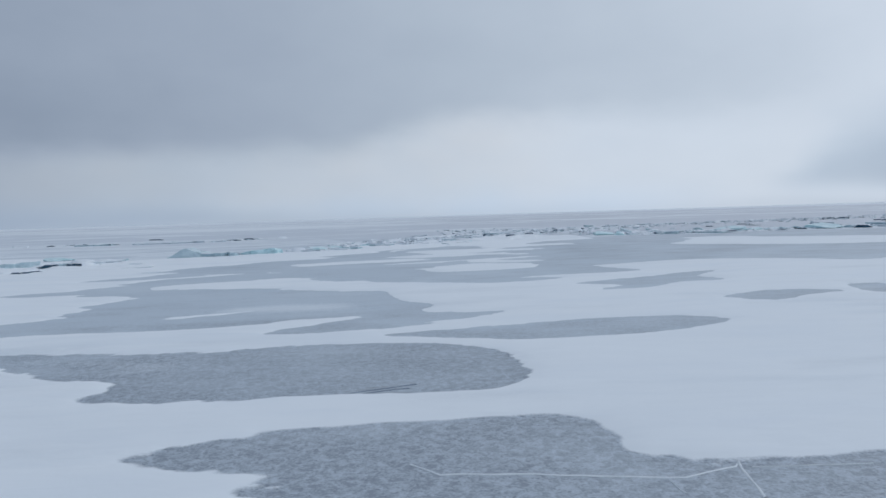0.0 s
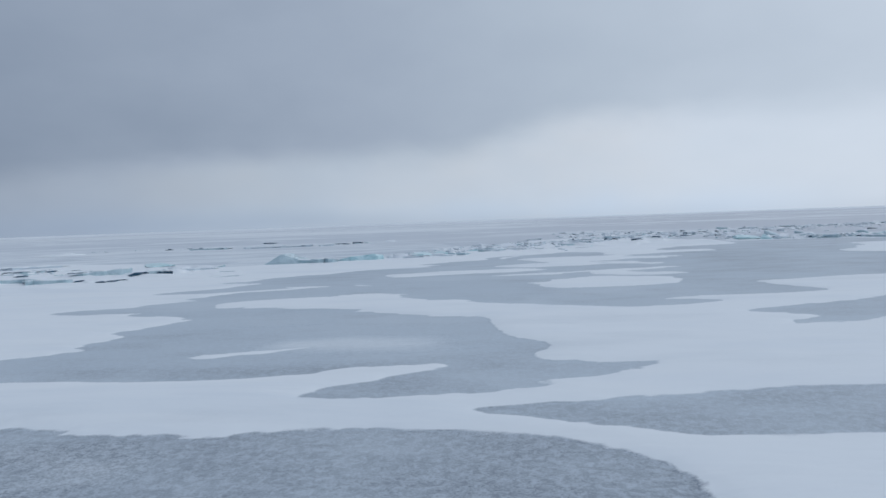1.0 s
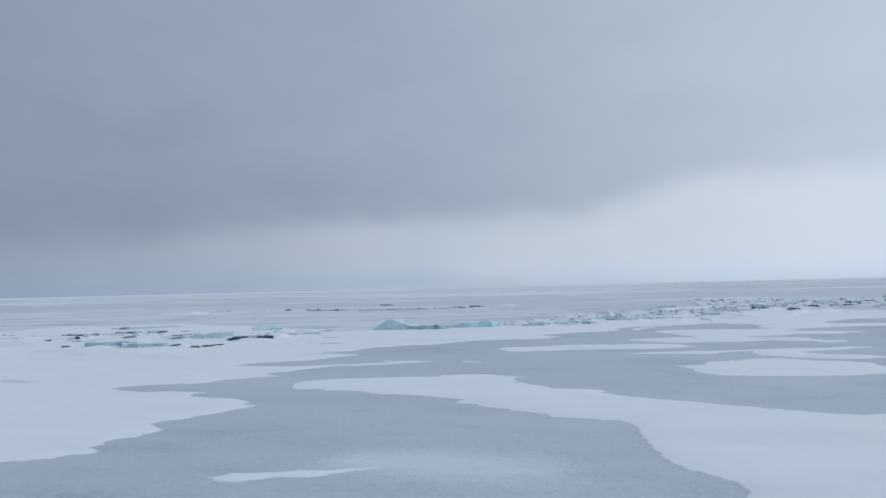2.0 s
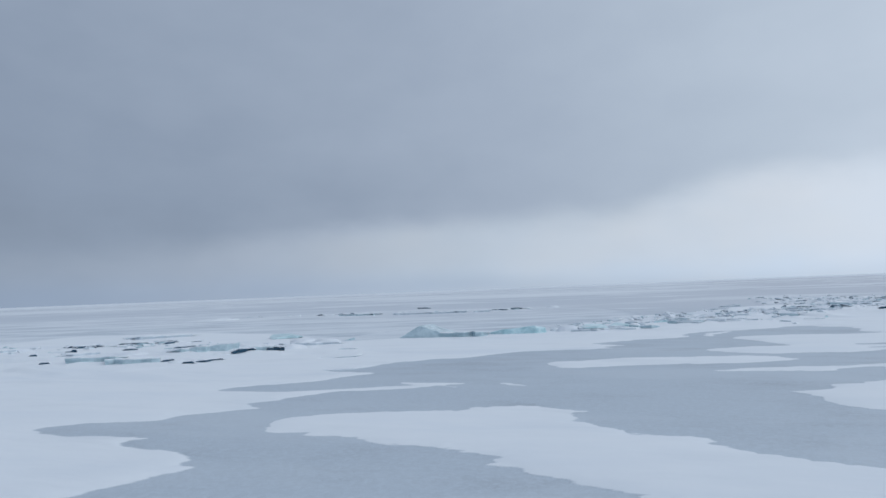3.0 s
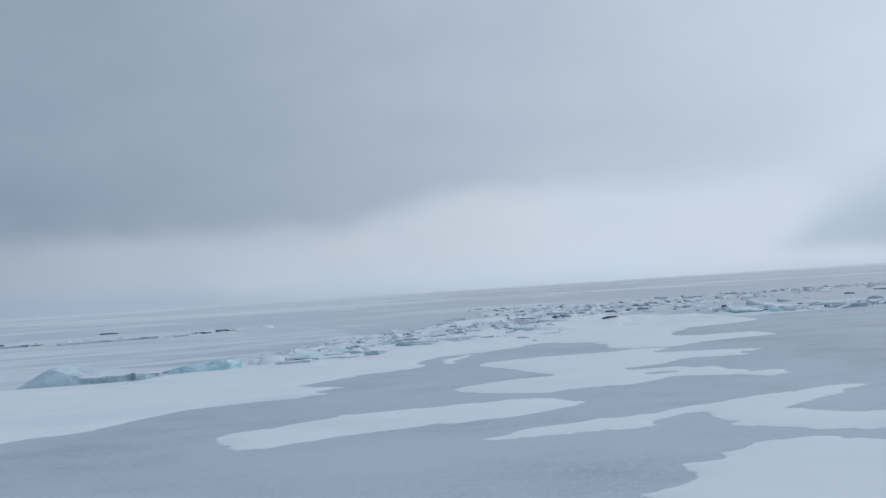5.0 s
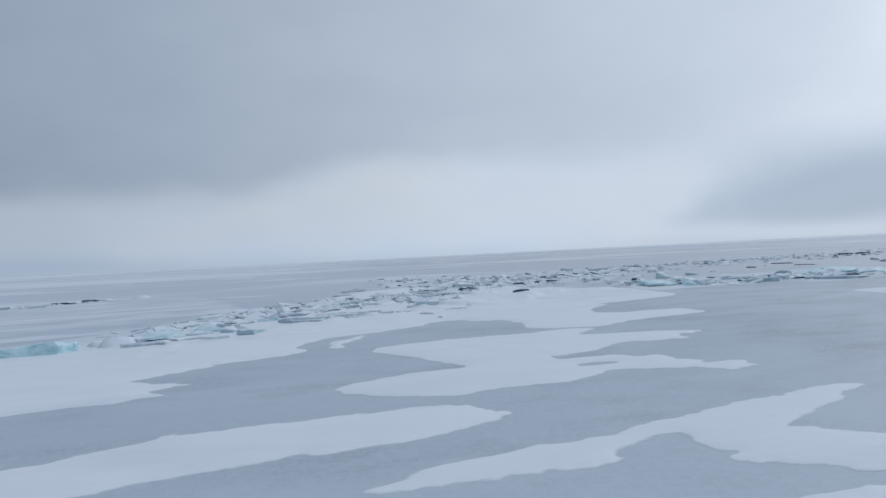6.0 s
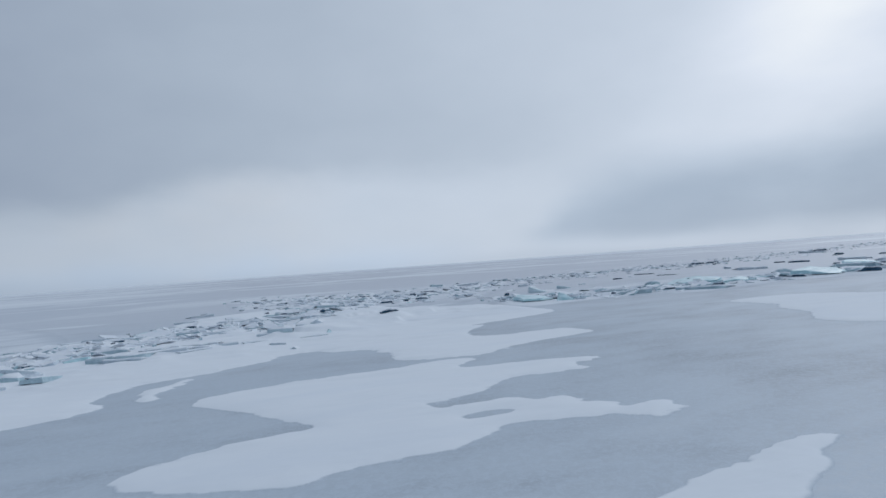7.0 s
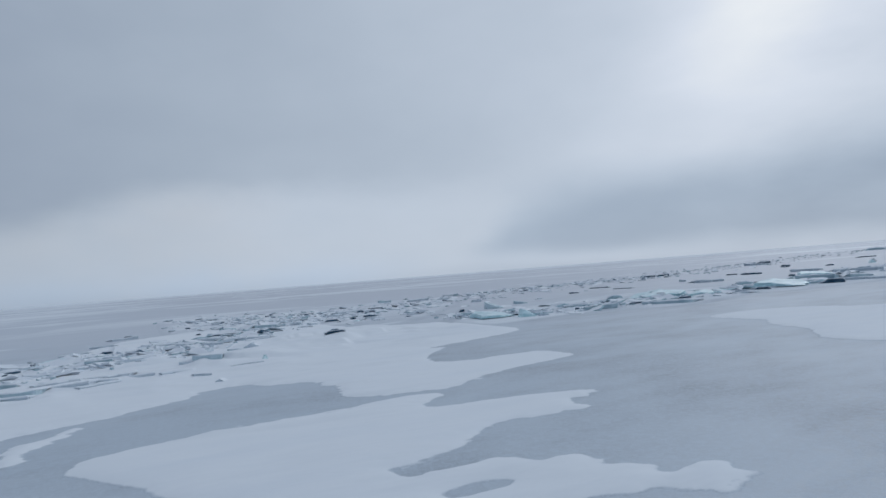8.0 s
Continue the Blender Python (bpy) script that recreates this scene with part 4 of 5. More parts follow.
def ice_piece(kind, x, y, length, height, yaw, capped=True):
    """One piece of the ridge: middle of its near foot, length, height and turn."""
    if kind == "snow":
        return snow_mound(x, y, length * 1.3, height * 0.7, yaw)
    if kind in ("ledge", "shelf", "slit", "striped"):
        root = ice_ledge(kind, x, y, length, height, yaw)
        for i in range(7 if kind == "striped" else 0):
            a, w, h = length * (-0.1 + 0.085 * i), rng.uniform(0.012, 0.035), height * rng.uniform(0.55, 0.9)
            v = [(a + p * w + q * 0.01, -0.1 + r * 0.2, q * h) for q in (0, 1) for p, r in ((-1, 0), (1, 0), (0.8, 1), (-0.8, 1))]
            mesh_object("dark_seam", v, [(0, 1, 5, 4), (1, 2, 6, 5), (2, 3, 7, 6), (3, 0, 4, 7), (4, 5, 6, 7), (3, 2, 1, 0)], CLEAR_ICE_AND_GAP, root, False, "dark upright crack")
        return root
    name, mat, label, category = LABELS[kind]
    height = max(height, 0.05)
    depth = {"peak": 0.55, "spike": 0.4, "splinter": 0.4, "block": 0.75, "bare": 0.9, "glass": 1.0, "wall": 0.6, "table": 1.1, "tilt": 0.6, "slab": 0.75, "tent": 0.6}[kind] * min(max(length, 0.35), 1.3) * rng.uniform(0.8, 1.2)
    root = new(name)
    root.matrix_world = pose(x, y, foot(x, y) - 0.015, 0, 0, yaw) @ pose(0, depth / 2, 0)
    tagged(root, label, category, "upturned ice along the pressure ridge")
    if kind in ("peak", "spike", "splinter"):
        lean = 0.12 if kind == "peak" else rng.uniform(0.1, 0.8)
        prof = [(-0.5, 0.0), (-0.47, 0.06), (-0.26, 0.5), (-0.05, 0.97), (0.02, 1.0), (0.2, 0.74), (0.36, 0.6), (0.5, 0.42), (0.5, 0.0)]
        if kind != "peak":
            flip, apex = rng.choice((-1, 1)), rng.uniform(0.05, 0.4)
            prof = [(-0.5, 0.0), (-0.46, rng.uniform(0.1, 0.5)), (-apex, 1.0), (-apex + 0.12, 0.95), (0.3, rng.uniform(0.3, 0.6)), (0.5, rng.uniform(0.05, 0.3)), (0.5, 0.0)]
            prof = prof if flip > 0 else [(-a, b) for a, b in prof[::-1]]
        verts, faces, n = [], [], len(prof)
        for dy in (-0.5, -0.42, 0.42, 0.5):
            k = 1.0 if abs(dy) < 0.45 else 0.94
            for px, pz in prof:
                z = -0.06 + (pz * k) * (height + 0.06)
                verts.append((px * length * k + rng.uniform(-0.02, 0.02), dy * depth + lean * z * 1.6 + rng.uniform(-0.03, 0.03), z))
        for r in range(3):
            faces += [(r * n + i, r * n + (i + 1) % n, (r + 1) * n + (i + 1) % n, (r + 1) * n + i) for i in range(n)]
        faces += [tuple(range(n - 1, -1, -1)), tuple(range(3 * n, 4 * n))]
        mesh_object("body", verts, faces, mat, root)
        return root
    if kind == "tent":
        for side in (-1, 1):
            o = broken_outline(length * 0.62, depth, 7)
            slope = -side * height / (length * 0.5)
            v, f = prism(o, lambda a, b: height * 0.35 + slope * a - 0.1, lambda a, b: height * 0.35 + slope * a, 0.06)
            mesh_object("plate", [(a + side * length * 0.24, b, max(c, -0.08)) for a, b, c in v], f, mat, root)
        return root
    o = broken_outline(length, depth, 12 if length > 0.9 else 9 if length > 0.5 else 7)
    back = rng.uniform(-0.10, 0.12) if kind != "slab" else rng.uniform(0.0, 0.16)
    side = rng.uniform(-0.08, 0.08) if kind != "slab" else rng.uniform(-0.12, 0.12)
    if kind == "table":
        back, side = rng.uniform(-0.01, 0.02), rng.uniform(-0.02, 0.02)
    thick = 0.012 + 0.012 * min(length, 1.5)

    rise = rng.choice((-1, 1)) * rng.uniform(0.5, 0.95)
    capped = capped and kind not in ("wall", "tilt")
    rough = rng.uniform(0, 50)
    if kind == "bare":
        capped = False
        back, side = (-0.35 * min(1.0, height / depth * 1.5), side * 0.6) if rng.random() < 0.4 else (0.5 * height / depth, side * 0.6)

    if kind == "glass":
        capped, back = False, 0.55 * height / depth

    def high(a, b):
        if kind in ("slab", "tilt"):
            # one end is lifted, the other runs into the snow
            return max(height * (0.5 + rise * a / length) + (b + depth / 2) * back * 0.3 + height * 0.15 * noise.noise((a * 4, b * 4, rough)), 0.01)
        base = height * (0.55 if kind == "bare" and back > 0 else 0.8 if kind == "glass" else 1.0)
        if kind == "wall":
            # thin at one end, thick where it broke
            base *= min(1.15, 0.3 + 1.1 * (a / length + 0.5))
        else:
            base *= 1 - 0.5 * min(abs(2 * a / length), 1.0) ** 3
        base *= 1 + 0.28 * noise.noise((a * 3.5, b * 3.5, rough))
        return max(base - thick * (0.8 if capped else 0) + (b + depth / 2) * back + a * side, 0.02)

    under = 0.09 if rng.random() < 0.35 else 1.0
    low = {"slab": lambda a, b: max(high(a, b) - under, -0.05), "bare": lambda a, b: max(high(a, b) - 0.4 * height - 0.03, -0.05),
           "glass": lambda a, b: min(0.25 * height, high(a, b) - 0.02)}.get(kind, lambda a, b: -0.06)
    v, f = prism(o, low, high, 0.05)
    mesh_object("body", v, f, mat, root)
    if kind == "glass":
        # near-black strip added at the foot, painting the shade of the gap
        v, f = prism([(a * 0.96, b * 0.9) for a, b in o], lambda a, b: -0.06, lambda a, b: 0.28 * height, 0.04)
        mesh_object("lower_layer", v, f, CLEAR_ICE_AND_GAP, root, False, "dark strip painted for the shaded gap")
    if capped:
        snow_cap(o, high, thick, root)
    return root


def snow_mound(x, y, length, height, yaw):
    n, verts, faces = 14, [], []
    for r, h in ((1.0, -0.05), (0.88, 0.4), (0.66, 0.82), (0.35, 0.98)):
        for i in range(n):
            a = 2 * math.pi * i / n
            k = r * rng.uniform(0.85, 1.12)
            verts.append((k * length / 2 * math.cos(a), k * length * 0.45 * math.sin(a), h * height * rng.uniform(0.9, 1.1)))
    for r in range(3):
        faces += [(r * n + i, r * n + (i + 1) % n, (r + 1) * n + (i + 1) % n, (r + 1) * n + i) for i in range(n)]
    verts.append((0, 0, height))
    faces += [(3 * n + i, 3 * n + (i + 1) % n, 4 * n) for i in range(n)]
    ob = mesh_object("snow_mound", verts, faces, CAP_MAT, smooth=True)
    ob.matrix_world = pose(x, y, 0, 0, 0, yaw)
    return tagged(ob, "lumpy white snow mound beside ice blocks", "snow mound")


ice_piece("ledge", -23.3, 29.3, 0.96, 0.09, 74)
ice_piece("slit", -21.5, 30.8, 1.02, 0.07, 39)
ice_piece("snow", -33.1, 51.9, 2.72, 0.15, 69)
ice_piece("snow", -34.7, 55.1, 0.84, 0.12, 68)
ice_piece("peak", -10.9, 32.9, 1.72, 0.38, -5)
ice_piece("shelf", -9.6, 32.9, 1.29, 0.14, 8)
ice_piece("wall", -8.2, 34.0, 1.86, 0.21, 6)
ice_piece("snow", -6.8, 34.8, 0.60, 0.26, 39)
ice_piece("snow", -7.2, 35.0, 0.3, 0.16, 10)
ice_piece("glass", -6.0, 34.8, 0.90, 0.09, 9)
ice_piece("spike", -5.5, 35.5, 0.83, 0.09, 19)
ice_piece("glass", -5.0, 36.0, 0.78, 0.08, 34)
ice_piece("spike", -6.2, 35.8, 0.46, 0.11, 13)
ice_piece("ledge", -5.8, 35.2, 1.50, 0.07, 32)
ice_piece("shelf", -23.6, 53.8, 2.56, 0.14, -1)
ice_piece("ledge", -19.7, 53.2, 1.84, 0.13, 9)
ice_piece("slit", -23.7, 66.0, 1.08, 0.13, -8)
ice_piece("ledge", -17.5, 53.7, 2.72, 0.13, 19)
ice_piece("ledge", -15.2, 54.0, 1.04, 0.13, 15)
ice_piece("slit", -14.8, 56.3, 0.93, 0.13, -14)
ice_piece("slit", -14.0, 57.9, 0.76, 0.14, -16)
ice_piece("snow", -11.7, 58.7, 0.77, 0.21, 41)
ice_piece("ledge", -10.5, 27.0, 0.81, 0.03, 27)
ice_piece("ledge", -9.4, 25.0, 0.58, 0.02, 39)
ice_piece("slit", -20.3, 31.4, 1.05, 0.08, 73)
ice_piece("slit", -19.1, 31.7, 0.42, 0.08, 73)
ice_piece("slit", -21.0, 30.4, 0.41, 0.08, 78)
ice_piece("slit", -20.4, 29.0, 0.27, 0.05, 80)
ice_piece("slit", -22.3, 30.7, 0.36, 0.06, 78)
ice_piece("slit", -18.7, 32.5, 0.42, 0.04, 54)
ice_piece("ledge", -18.6, 27.9, 0.74, 0.08, 79)
ice_piece("ledge", -22.4, 34.9, 2.36, 0.07, 31)
ice_piece("ledge", -22.3, 31.1, 0.61, 0.06, 68)
ice_piece("ledge", -5.2, 34.5, 1.00, 0.05, 15)
ice_piece("slit", 57.2, 72.3, 0.95, 0.12, -21)
ice_piece("slit", 43.0, 59.0, 0.61, 0.09, -23)
ice_piece("slit", 41.8, 54.7, 0.44, 0.13, -25)
ice_piece("slit", 60.6, 64.0, 1.5, 0.13, -28)
ice_piece("spike", 43.3, 52.8, 0.51, 0.22, -28)
ice_piece("slit", -3.8, 42.8, 0.61, 0.04, -8)
ice_piece("slit", -3.7, 41.3, 0.42, 0.08, 19)
ice_piece("slit", -3.4, 39.9, 0.11, 0.04, 20)
ice_piece("slit", -1.9, 44.8, 0.38, 0.08, -14)
ice_piece("slit", -1.4, 44.7, 0.44, 0.06, 13)
ice_piece("slit", -1.7, 42.2, 0.5, 0.06, 4)
ice_piece("shelf", -2.1, 41.3, 0.53, 0.11, -14)
ice_piece("ledge", -1.8, 40.8, 0.28, 0.06, -15)
ice_piece("ledge", -2.7, 46.0, 0.74, 0.06, -12)
ice_piece("ledge", -2.0, 48.1, 0.64, 0.07, -14)
ice_piece("ledge", -1.3, 51.4, 0.86, 0.11, 13)
ice_piece("ledge", -0.9, 45.9, 0.38, 0.07, 11)
ice_piece("ledge", -1.1, 42.3, 0.67, 0.04, -17)
ice_piece("shelf", -0.1, 42.1, 0.87, 0.06, 8)
ice_piece("ledge", -0.3, 43.9, 1.4, 0.03, -19)
ice_piece("splinter", -3.5, 43.8, 0.24, 0.13, 19)
ice_piece("glass", -3.1, 42.8, 0.74, 0.09, -11)
ice_piece("ledge", -1.5, 38.0, 0.58, 0.06, -16)
ice_piece("ledge", -0.8, 37.7, 0.6, 0.03, 9)
ice_piece("ledge", -2.0, 37.1, 0.62, 0.04, 14)
ice_piece("ledge", -2.7, 37.9, 0.72, 0.04, 3)
ice_piece("ledge", -2.3, 38.2, 1.5, 0.03, -13)
ice_piece("ledge", -0.5, 39.2, 0.33, 0.06, 1)
ice_piece("shelf", -0.1, 39.3, 0.58, 0.06, -21)
ice_piece("ledge", 0.7, 40.7, 0.35, 0.05, 5)
ice_piece("tent", 1.1, 41.1, 0.59, 0.13, -15)
ice_piece("tent", -0.4, 35.8, 0.28, 0.06, -22)
ice_piece("ledge", 0.4, 37.7, 0.59, 0.02, 4)
ice_piece("spike", 0.8, 38.2, 0.18, 0.08, 2)
ice_piece("slit", 1.8, 47.5, 1.5, 0.06, -21)
ice_piece("slit", 0.9, 49.2, 0.15, 0.06, 7)
ice_piece("ledge", -0.5, 36.9, 0.28, 0.06, -3)
ice_piece("snow", -3.4, 38.1, 0.22, 0.08, -8)
ice_piece("ledge", -3.2, 36.5, 0.52, 0.04, -8)
ice_piece("slit", -3.1, 36.9, 0.11, 0.03, -9)
ice_piece("table", -4.9, 35.5, 0.36, 0.12, -3)
ice_piece("slit", -4.7, 35.7, 0.28, 0.03, -4)
ice_piece("wall", -4.2, 37.6, 0.52, 0.08, -7)
ice_piece("shelf", -3.7, 36.8, 0.49, 0.13, -9)
ice_piece("ledge", -3.3, 36.5, 0.71, 0.08, -11)
ice_piece("shelf", -3.7, 38.4, 0.68, 0.1, -10)
ice_piece("glass", -5.0, 42.2, 0.9, 0.05, -7)
ice_piece("splinter", -4.3, 41.7, 0.14, 0.11, 17)
ice_piece("slit", -3.8, 42.1, 0.71, 0.04, 18)
ice_piece("slit", -3.7, 40.9, 0.21, 0.07, 18)
ice_piece("splinter", -3.4, 42.8, 0.17, 0.11, 17)
ice_piece("ledge", -2.7, 45.8, 0.73, 0.05, -14)
ice_piece("ledge", -0.8, 46.2, 0.41, 0.06, 10)
ice_piece("ledge", -0.4, 44.6, 0.62, 0.04, -15)
ice_piece("ledge", -2.5, 37.3, 0.59, 0.07, -14)
ice_piece("ledge", -2.0, 37.6, 0.5, 0.06, -5)
ice_piece("ledge", -1.4, 37.9, 0.43, 0.06, -4)
ice_piece("slit", 2.8, 57.8, 0.52, 0.08, 5)
ice_piece("slit", 3.8, 55.9, 0.3, 0.09, 3)
ice_piece("slit", 4.3, 55.1, 0.2, 0.09, 2)
ice_piece("slit", 4.7, 53.9, 0.64, 0.06, -4)
ice_piece("slit", 5.3, 53.3, 0.69, 0.07, 0)
ice_piece("slit", 6.7, 57.1, 0.62, 0.11, -1)
ice_piece("slit", 4.3, 50.6, 0.25, 0.08, 0)
ice_piece("slit", 4.5, 50.3, 0.19, 0.06, 0)
ice_piece("slit", 5.7, 49.7, 0.53, 0.08, -3)
ice_piece("slit", 8.4, 54.2, 0.29, 0.15, -5)
ice_piece("slit", 9.0, 54.3, 0.2, 0.11, -6)
ice_piece("shelf", 13.4, 63.8, 0.78, 0.18, -7)
ice_piece("ledge", 8.5, 48.5, 0.41, 0.08, -9)
ice_piece("slit", 9.8, 47.1, 0.21, 0.11, -13)
ice_piece("slit", 3.2, 41.3, 0.5, 0.075, -3)
ice_piece("slit", 3.9, 43.6, 0.23, 0.05, -3)
ice_piece("ledge", 14.5, 61.4, 1.23, 0.14, -10)
ice_piece("slit", 8.6, 48.7, 0.41, 0.1, -9)
ice_piece("shelf", 8.8, 44.7, 0.65, 0.12, -41)
ice_piece("glass", 8.5, 42.3, 1.25, 0.14, -15)
ice_piece("spike", 9.1, 41.6, 0.59, 0.25, -18)
ice_piece("ledge", 9.5, 41.4, 0.28, 0.08, -19)
ice_piece("tilt", 11.1, 47.0, 0.79, 0.31, -38)
ice_piece("ledge", 14.0, 53.5, 0.44, 0.15, -14)
ice_piece("tilt", 13.2, 48.3, 0.68, 0.19, -18)
ice_piece("block", 11.5, 43.3, 0.72, 0.18, -20)
ice_piece("shelf", 11.5, 41.3, 1.05, 0.13, -23)
ice_piece("block", 14.3, 43.9, 0.61, 0.22, -25)
ice_piece("glass", 15.4, 43.2, 2.18, 0.17, -46)
ice_piece("shelf", 13.4, 40.6, 1.51, 0.09, -55)
ice_piece("slit", 15.2, 41.6, 0.43, 0.09, -29)
ice_piece("glass", 16.2, 42.0, 0.83, 0.14, -58)
ice_piece("ledge", 17.9, 42.4, 1.45, 0.08, -60)
ice_piece("block", 21.9, 44.8, 0.81, 0.21, -34)
ice_piece("glass", 20.0, 41.8, 1.82, 0.21, -64)
ice_piece("slit", 19.2, 41.8, 0.53, 0.09, -63)
ice_piece("table", 21.9, 41.7, 1.12, 0.17, -58)
ice_piece("slit", 22.0, 41.0, 0.7, 0.16, -39)
ice_piece("slit", 18.7, 52.2, 0.45, 0.1, -22)
ice_piece("slit", 22.6, 55.2, 1.0, 0.08, -46)
ice_piece("slit", 21.6, 52.0, 0.9, 0.06, -51)
ice_piece("splinter", 29.8, 59.5, 0.45, 0.31, -27)
ice_piece("slit", 35.0, 64.6, 0.93, 0.18, -28)
ice_piece("slit", 36.3, 64.4, 0.82, 0.18, -29)
ice_piece("ledge", 26.6, 52.9, 0.36, 0.15, -30)
ice_piece("slit", 32.8, 55.0, 0.6, 0.11, -34)
ice_piece("slit", 32.4, 53.2, 1.03, 0.15, -56)
ice_piece("slit", 58.7, 73.4, 1.15, 0.25, -36)
ice_piece("slit", 44.5, 60.1, 0.63, 0.19, -38)
ice_piece("ledge", 25.3, 49.8, 1.44, 0.15, -32)
ice_piece("ledge", 52.5, 69.4, 2.08, 0.2, -64)
ice_piece("ledge", 33.6, 50.5, 1.69, 0.18, -38)
ice_piece("glass", 28.3, 46.0, 1.59, 0.15, -39)
ice_piece("shelf", 24.9, 43.8, 1.57, 0.18, -68)
ice_piece("slit", 22.2, 41.1, 0.67, 0.15, -42)
ice_piece("ledge", 31.0, 45.9, 2.1, 0.2, -71)
ice_piece("table", 104.3, 90.2, 3.19, 0.4, -72)
ice_piece("splinter", 45.5, 54.1, 0.47, 0.27, -44)
ice_piece("ledge", 23.8, 41.1, 1.88, 0.11, -69)
ice_piece("shelf", -15.9, 25.5, 1.09, 0.12, 34)
ice_piece("shelf", -14.7, 25.5, 1.18, 0.1, 31)
ice_piece("slit", -14.2, 26.0, 0.3, 0.06, 57)
ice_piece("shelf", -14.6, 28.0, 1.5, 0.17, 53)
ice_piece("slit", -13.4, 25.7, 0.27, 0.06, 39)
ice_piece("slit", -13.3, 26.3, 0.72, 0.05, 54)
ice_piece("slit", -13.5, 27.9, 0.56, 0.08, 51)
ice_piece("striped", -13.2, 28.5, 0.75, 0.12, 49)
ice_piece("slit", -20.1, 31.2, 1.03, 0.09, 31)
ice_piece("slit", -19.7, 32.4, 0.62, 0.08, 28)
ice_piece("ledge", -21.9, 34.7, 1.8, 0.11, 56)
ice_piece("glass", -15.7, 33.3, 1.06, 0.1, 45)
ice_piece("ledge", -13.2, 30.7, 1.45, 0.09, 18)
ice_piece("snow", -14.4, 32.1, 0.68, 0.16, 18)
ice_piece("snow", -13.5, 31.9, 0.66, 0.16, 16)
ice_piece("slit", -18.8, 26.5, 0.2, 0.07, 66)
ice_piece("slit", -16.8, 25.1, 0.22, 0.05, 37)
ice_piece("slit", -20.1, 28.9, 0.17, 0.09, 63)
ice_piece("slit", -22.1, 30.8, 0.45, 0.07, 63)
ice_piece("slit", -21.3, 30.6, 0.79, 0.08, 34)
ice_piece("ledge", -18.7, 28.0, 0.75, 0.06, 62)
ice_piece("ledge", -10.6, 27.3, 0.83, 0.03, 27)
ice_piece("ledge", -11.3, 29.0, 0.4, 0.04, 14)
ice_piece("snow", -14.9, 30.0, 0.56, 0.1, 50)
ice_piece("ledge", -19.1, 27.4, 0.82, 0.04, 64)
ice_piece("snow", -13.75, 25.8, 0.42, 0.17, 30)
ice_piece("snow", -14.2, 25.35, 0.6, 0.1, 40)
ice_piece("snow", -14.0, 27.6, 0.5, 0.15, 50)
ice_piece("snow", -13.9, 28.8, 0.75, 0.22, 50)
ice_piece("snow", -13.3, 29.6, 0.7, 0.2, 45)
ice_piece("snow", -15.1, 25.3, 0.5, 0.11, 35)
ice_piece("snow", -15.9, 26.6, 0.9, 0.2, 40)
ice_piece("snow", -17.0, 27.8, 0.9, 0.17, 55)


def along(line, t):
    """A place at the share t of a line of points."""
    k = min(int(t * (len(line) - 1)), len(line) - 2)
    u = t * (len(line) - 1) - k
    return tuple(a + (b - a) * u for a, b in zip(line[k], line[k + 1]))


def scatter(line, count, spread, size, kinds):
    for _ in range(count):
        x, y = along(line, rng.random())
        y += rng.gauss(0, spread)
        x += rng.gauss(0, spread * 0.6)
        s = size * rng.uniform(0.4, 1.4)
        ice_piece(rng.choice(kinds), x, y, s, s * rng.uniform(0.04, 0.13), rng.uniform(-40, 40) - math.degrees(math.atan2(x + 2, y - 15)))


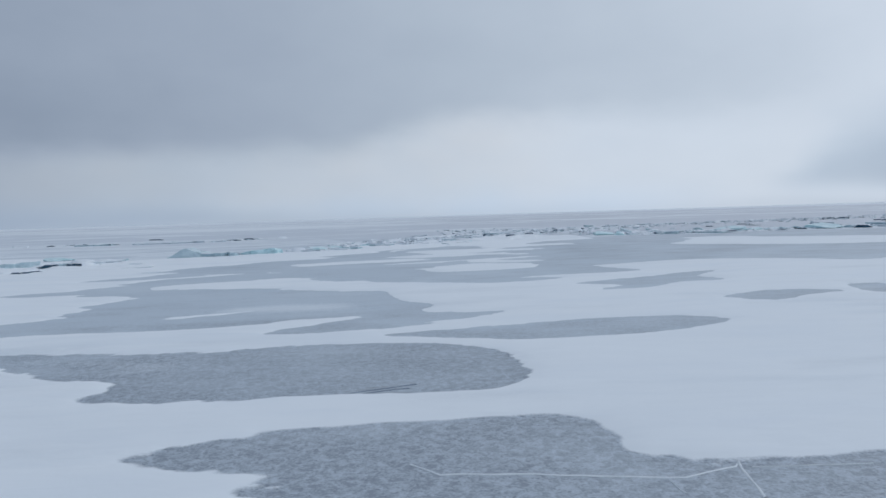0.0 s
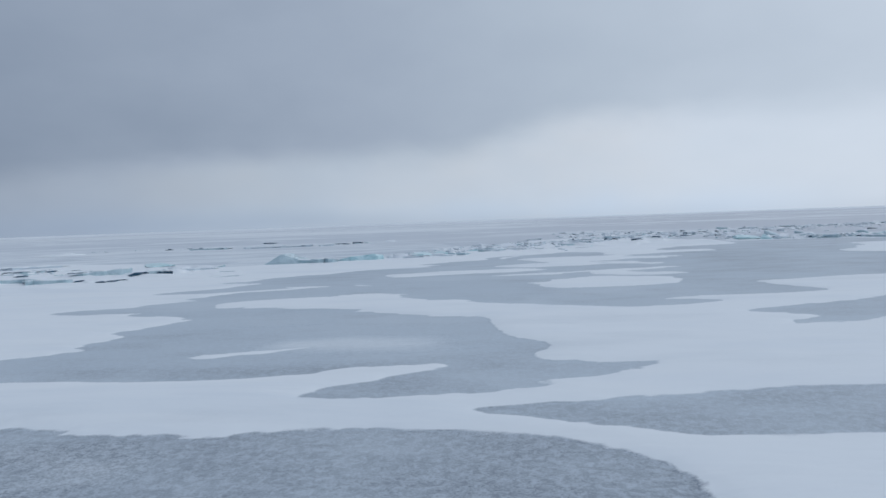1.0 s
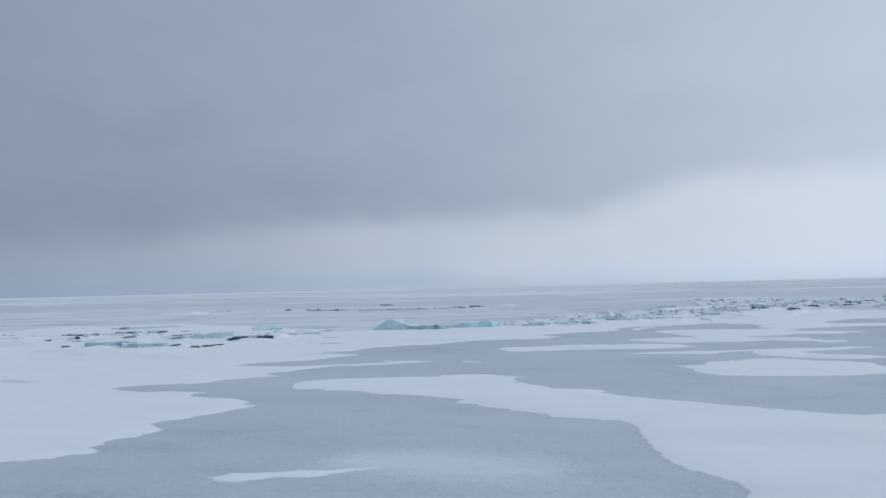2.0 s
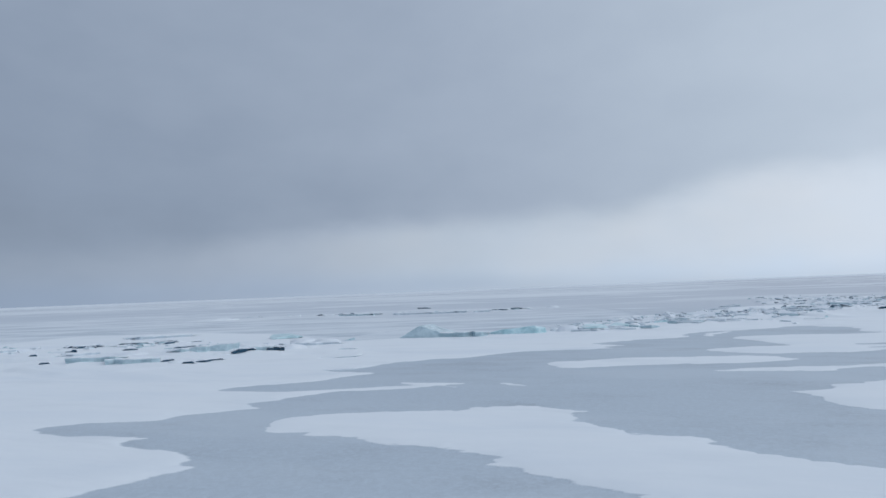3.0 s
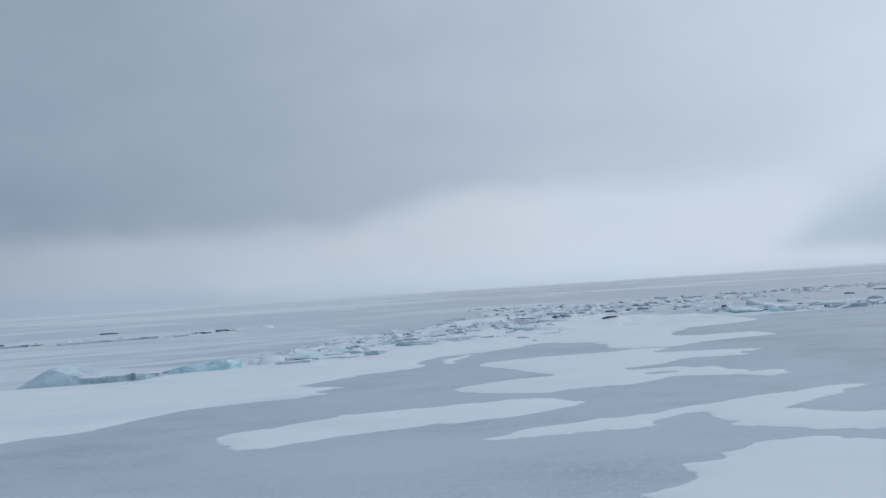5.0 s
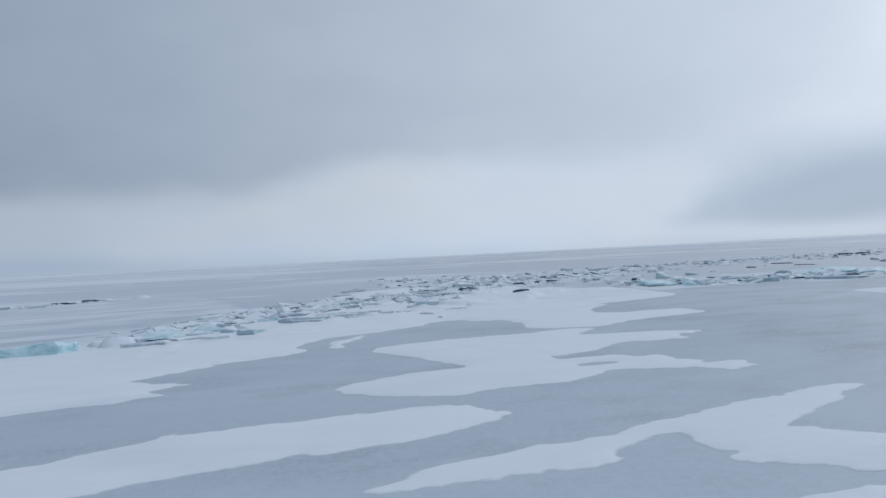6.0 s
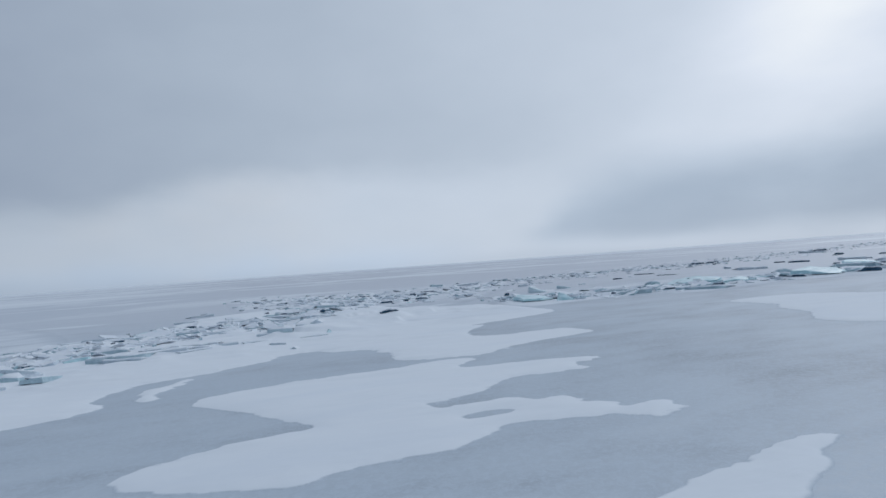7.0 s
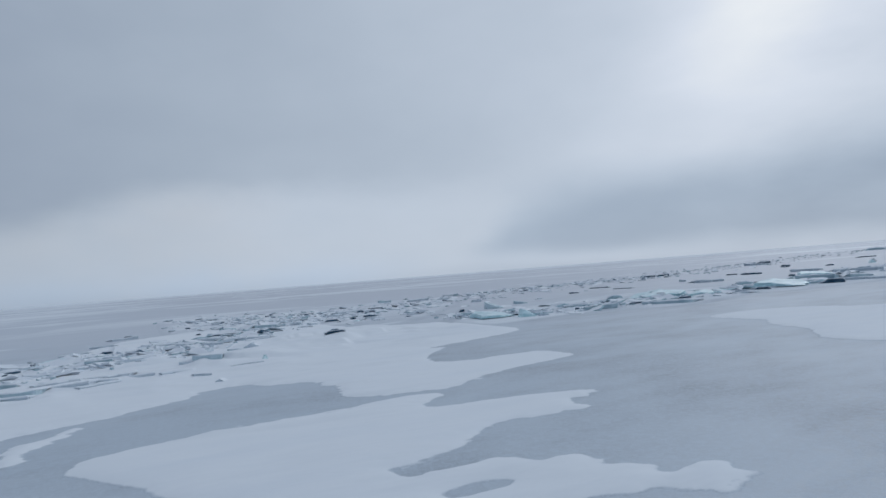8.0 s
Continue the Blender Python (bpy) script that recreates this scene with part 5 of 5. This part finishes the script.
def shards(label, line, count, spread, size, shares, tilt=8):
    """Small broken plates and splinters past counting, lying at all tilts along a line."""
    verts, faces, mats = [], [], []
    for _ in range(count):
        x, y = along(line, rng.random())
        x, y = x + rng.gauss(0, spread * 0.7), y + rng.gauss(0, spread)
        s = size * rng.uniform(0.35, 1.0) ** 1.5 * 1.6
        t = rng.uniform(0.02, 0.07)
        n = rng.choice((4, 5, 6))
        k = rng.random()
        mi = 0 if k < shares[0] else 1 if k < shares[1] else 2 if k < shares[2] else 3
        m = pose(x, y, foot(x, y) + rng.uniform(-0.045, 0.03), rng.gauss(3, tilt), rng.gauss(0, tilt), rng.uniform(0, 360))
        base = len(verts)
        a0 = rng.random() * 6
        ring = [(s / 2 * rng.uniform(0.7, 1.2) * math.cos(a0 + 6.283 * i / n), s / 2 * rng.uniform(0.6, 1.0) * math.sin(a0 + 6.283 * i / n)) for i in range(n)]
        for z, g in ((-t / 2, 1.0), (t / 2, 0.95)):
            verts += [m @ Vector((a * g, b * g, z + rng.uniform(-0.01, 0.01))) for a, b in ring]
        new_faces = [tuple(base + n + i for i in range(n)), tuple(base + n - 1 - i for i in range(n))]
        new_faces += [(base + i, base + (i + 1) % n, base + n + (i + 1) % n, base + n + i) for i in range(n)]
        faces += new_faces
        mats += [mi] * len(new_faces)
    ob = mesh_object("ice_rubble", verts, faces, TURQUOISE)
    for extra in (GREY_ICE, CLEAR_ICE_AND_GAP, CAP_MAT):
        ob.data.materials.append(extra)
    ob.data.polygons.foreach_set("material_index", mats)
    return tagged(ob, label, "ice rubble", kind="stuff")


# broken field beyond the ridge, and smaller pieces along it
scatter(FIELD_LINE, 50, 2.2, 0.5, ["ledge", "slab", "slit", "ledge", "spike"])
scatter(MID_LINE, 40, 1.4, 0.8, ["ledge", "ledge", "ledge", "shelf", "ledge", "ledge"])
scatter(EAST_LINE, 45, 0.9, 0.7, ["ledge", "bare", "ledge", "shelf", "slit"])
scatter(WEST_LINE, 8, 0.8, 0.6, ["ledge", "ledge", "slit"])
shards("small grey broken ice plates in a field beyond the ridge", FIELD_LINE, 1700, 2.6, 0.45, (0.1, 0.78, 0.84))
shards("small turquoise and white ice splinters along the ridge", MID_LINE, 520, 1.0, 0.22, (0.3, 0.62, 0.66))
shards("snow-plastered broken plates tumbled along the ridge", MID_LINE, 380, 1.1, 0.6, (0.10, 0.34, 0.36))
shards("snow-plastered broken plates tumbled in the far ridge", EAST_LINE, 240, 0.8, 0.7, (0.25, 0.5, 0.53))
shards("small turquoise and white ice splinters beside ice blocks", EAST_LINE, 420, 0.9, 0.4, (0.35, 0.6, 0.66))
shards("upended ice splinters and snow lumps in the ridge", MID_LINE, 130, 0.9, 0.42, (0.3, 0.66, 0.7), 13)
shards("upended turquoise splinters among the ice blocks", EAST_LINE, 130, 0.6, 0.5, (0.45, 0.7, 0.74), 16)
shards("broken ice splinters half buried in snow", WEST_LINE, 90, 0.8, 0.3, (0.3, 0.6, 0.7))
shards("thin line of dark ice splinters far out", THIN_LINE, 80, 0.8, 0.5, (0.1, 0.6, 0.75))
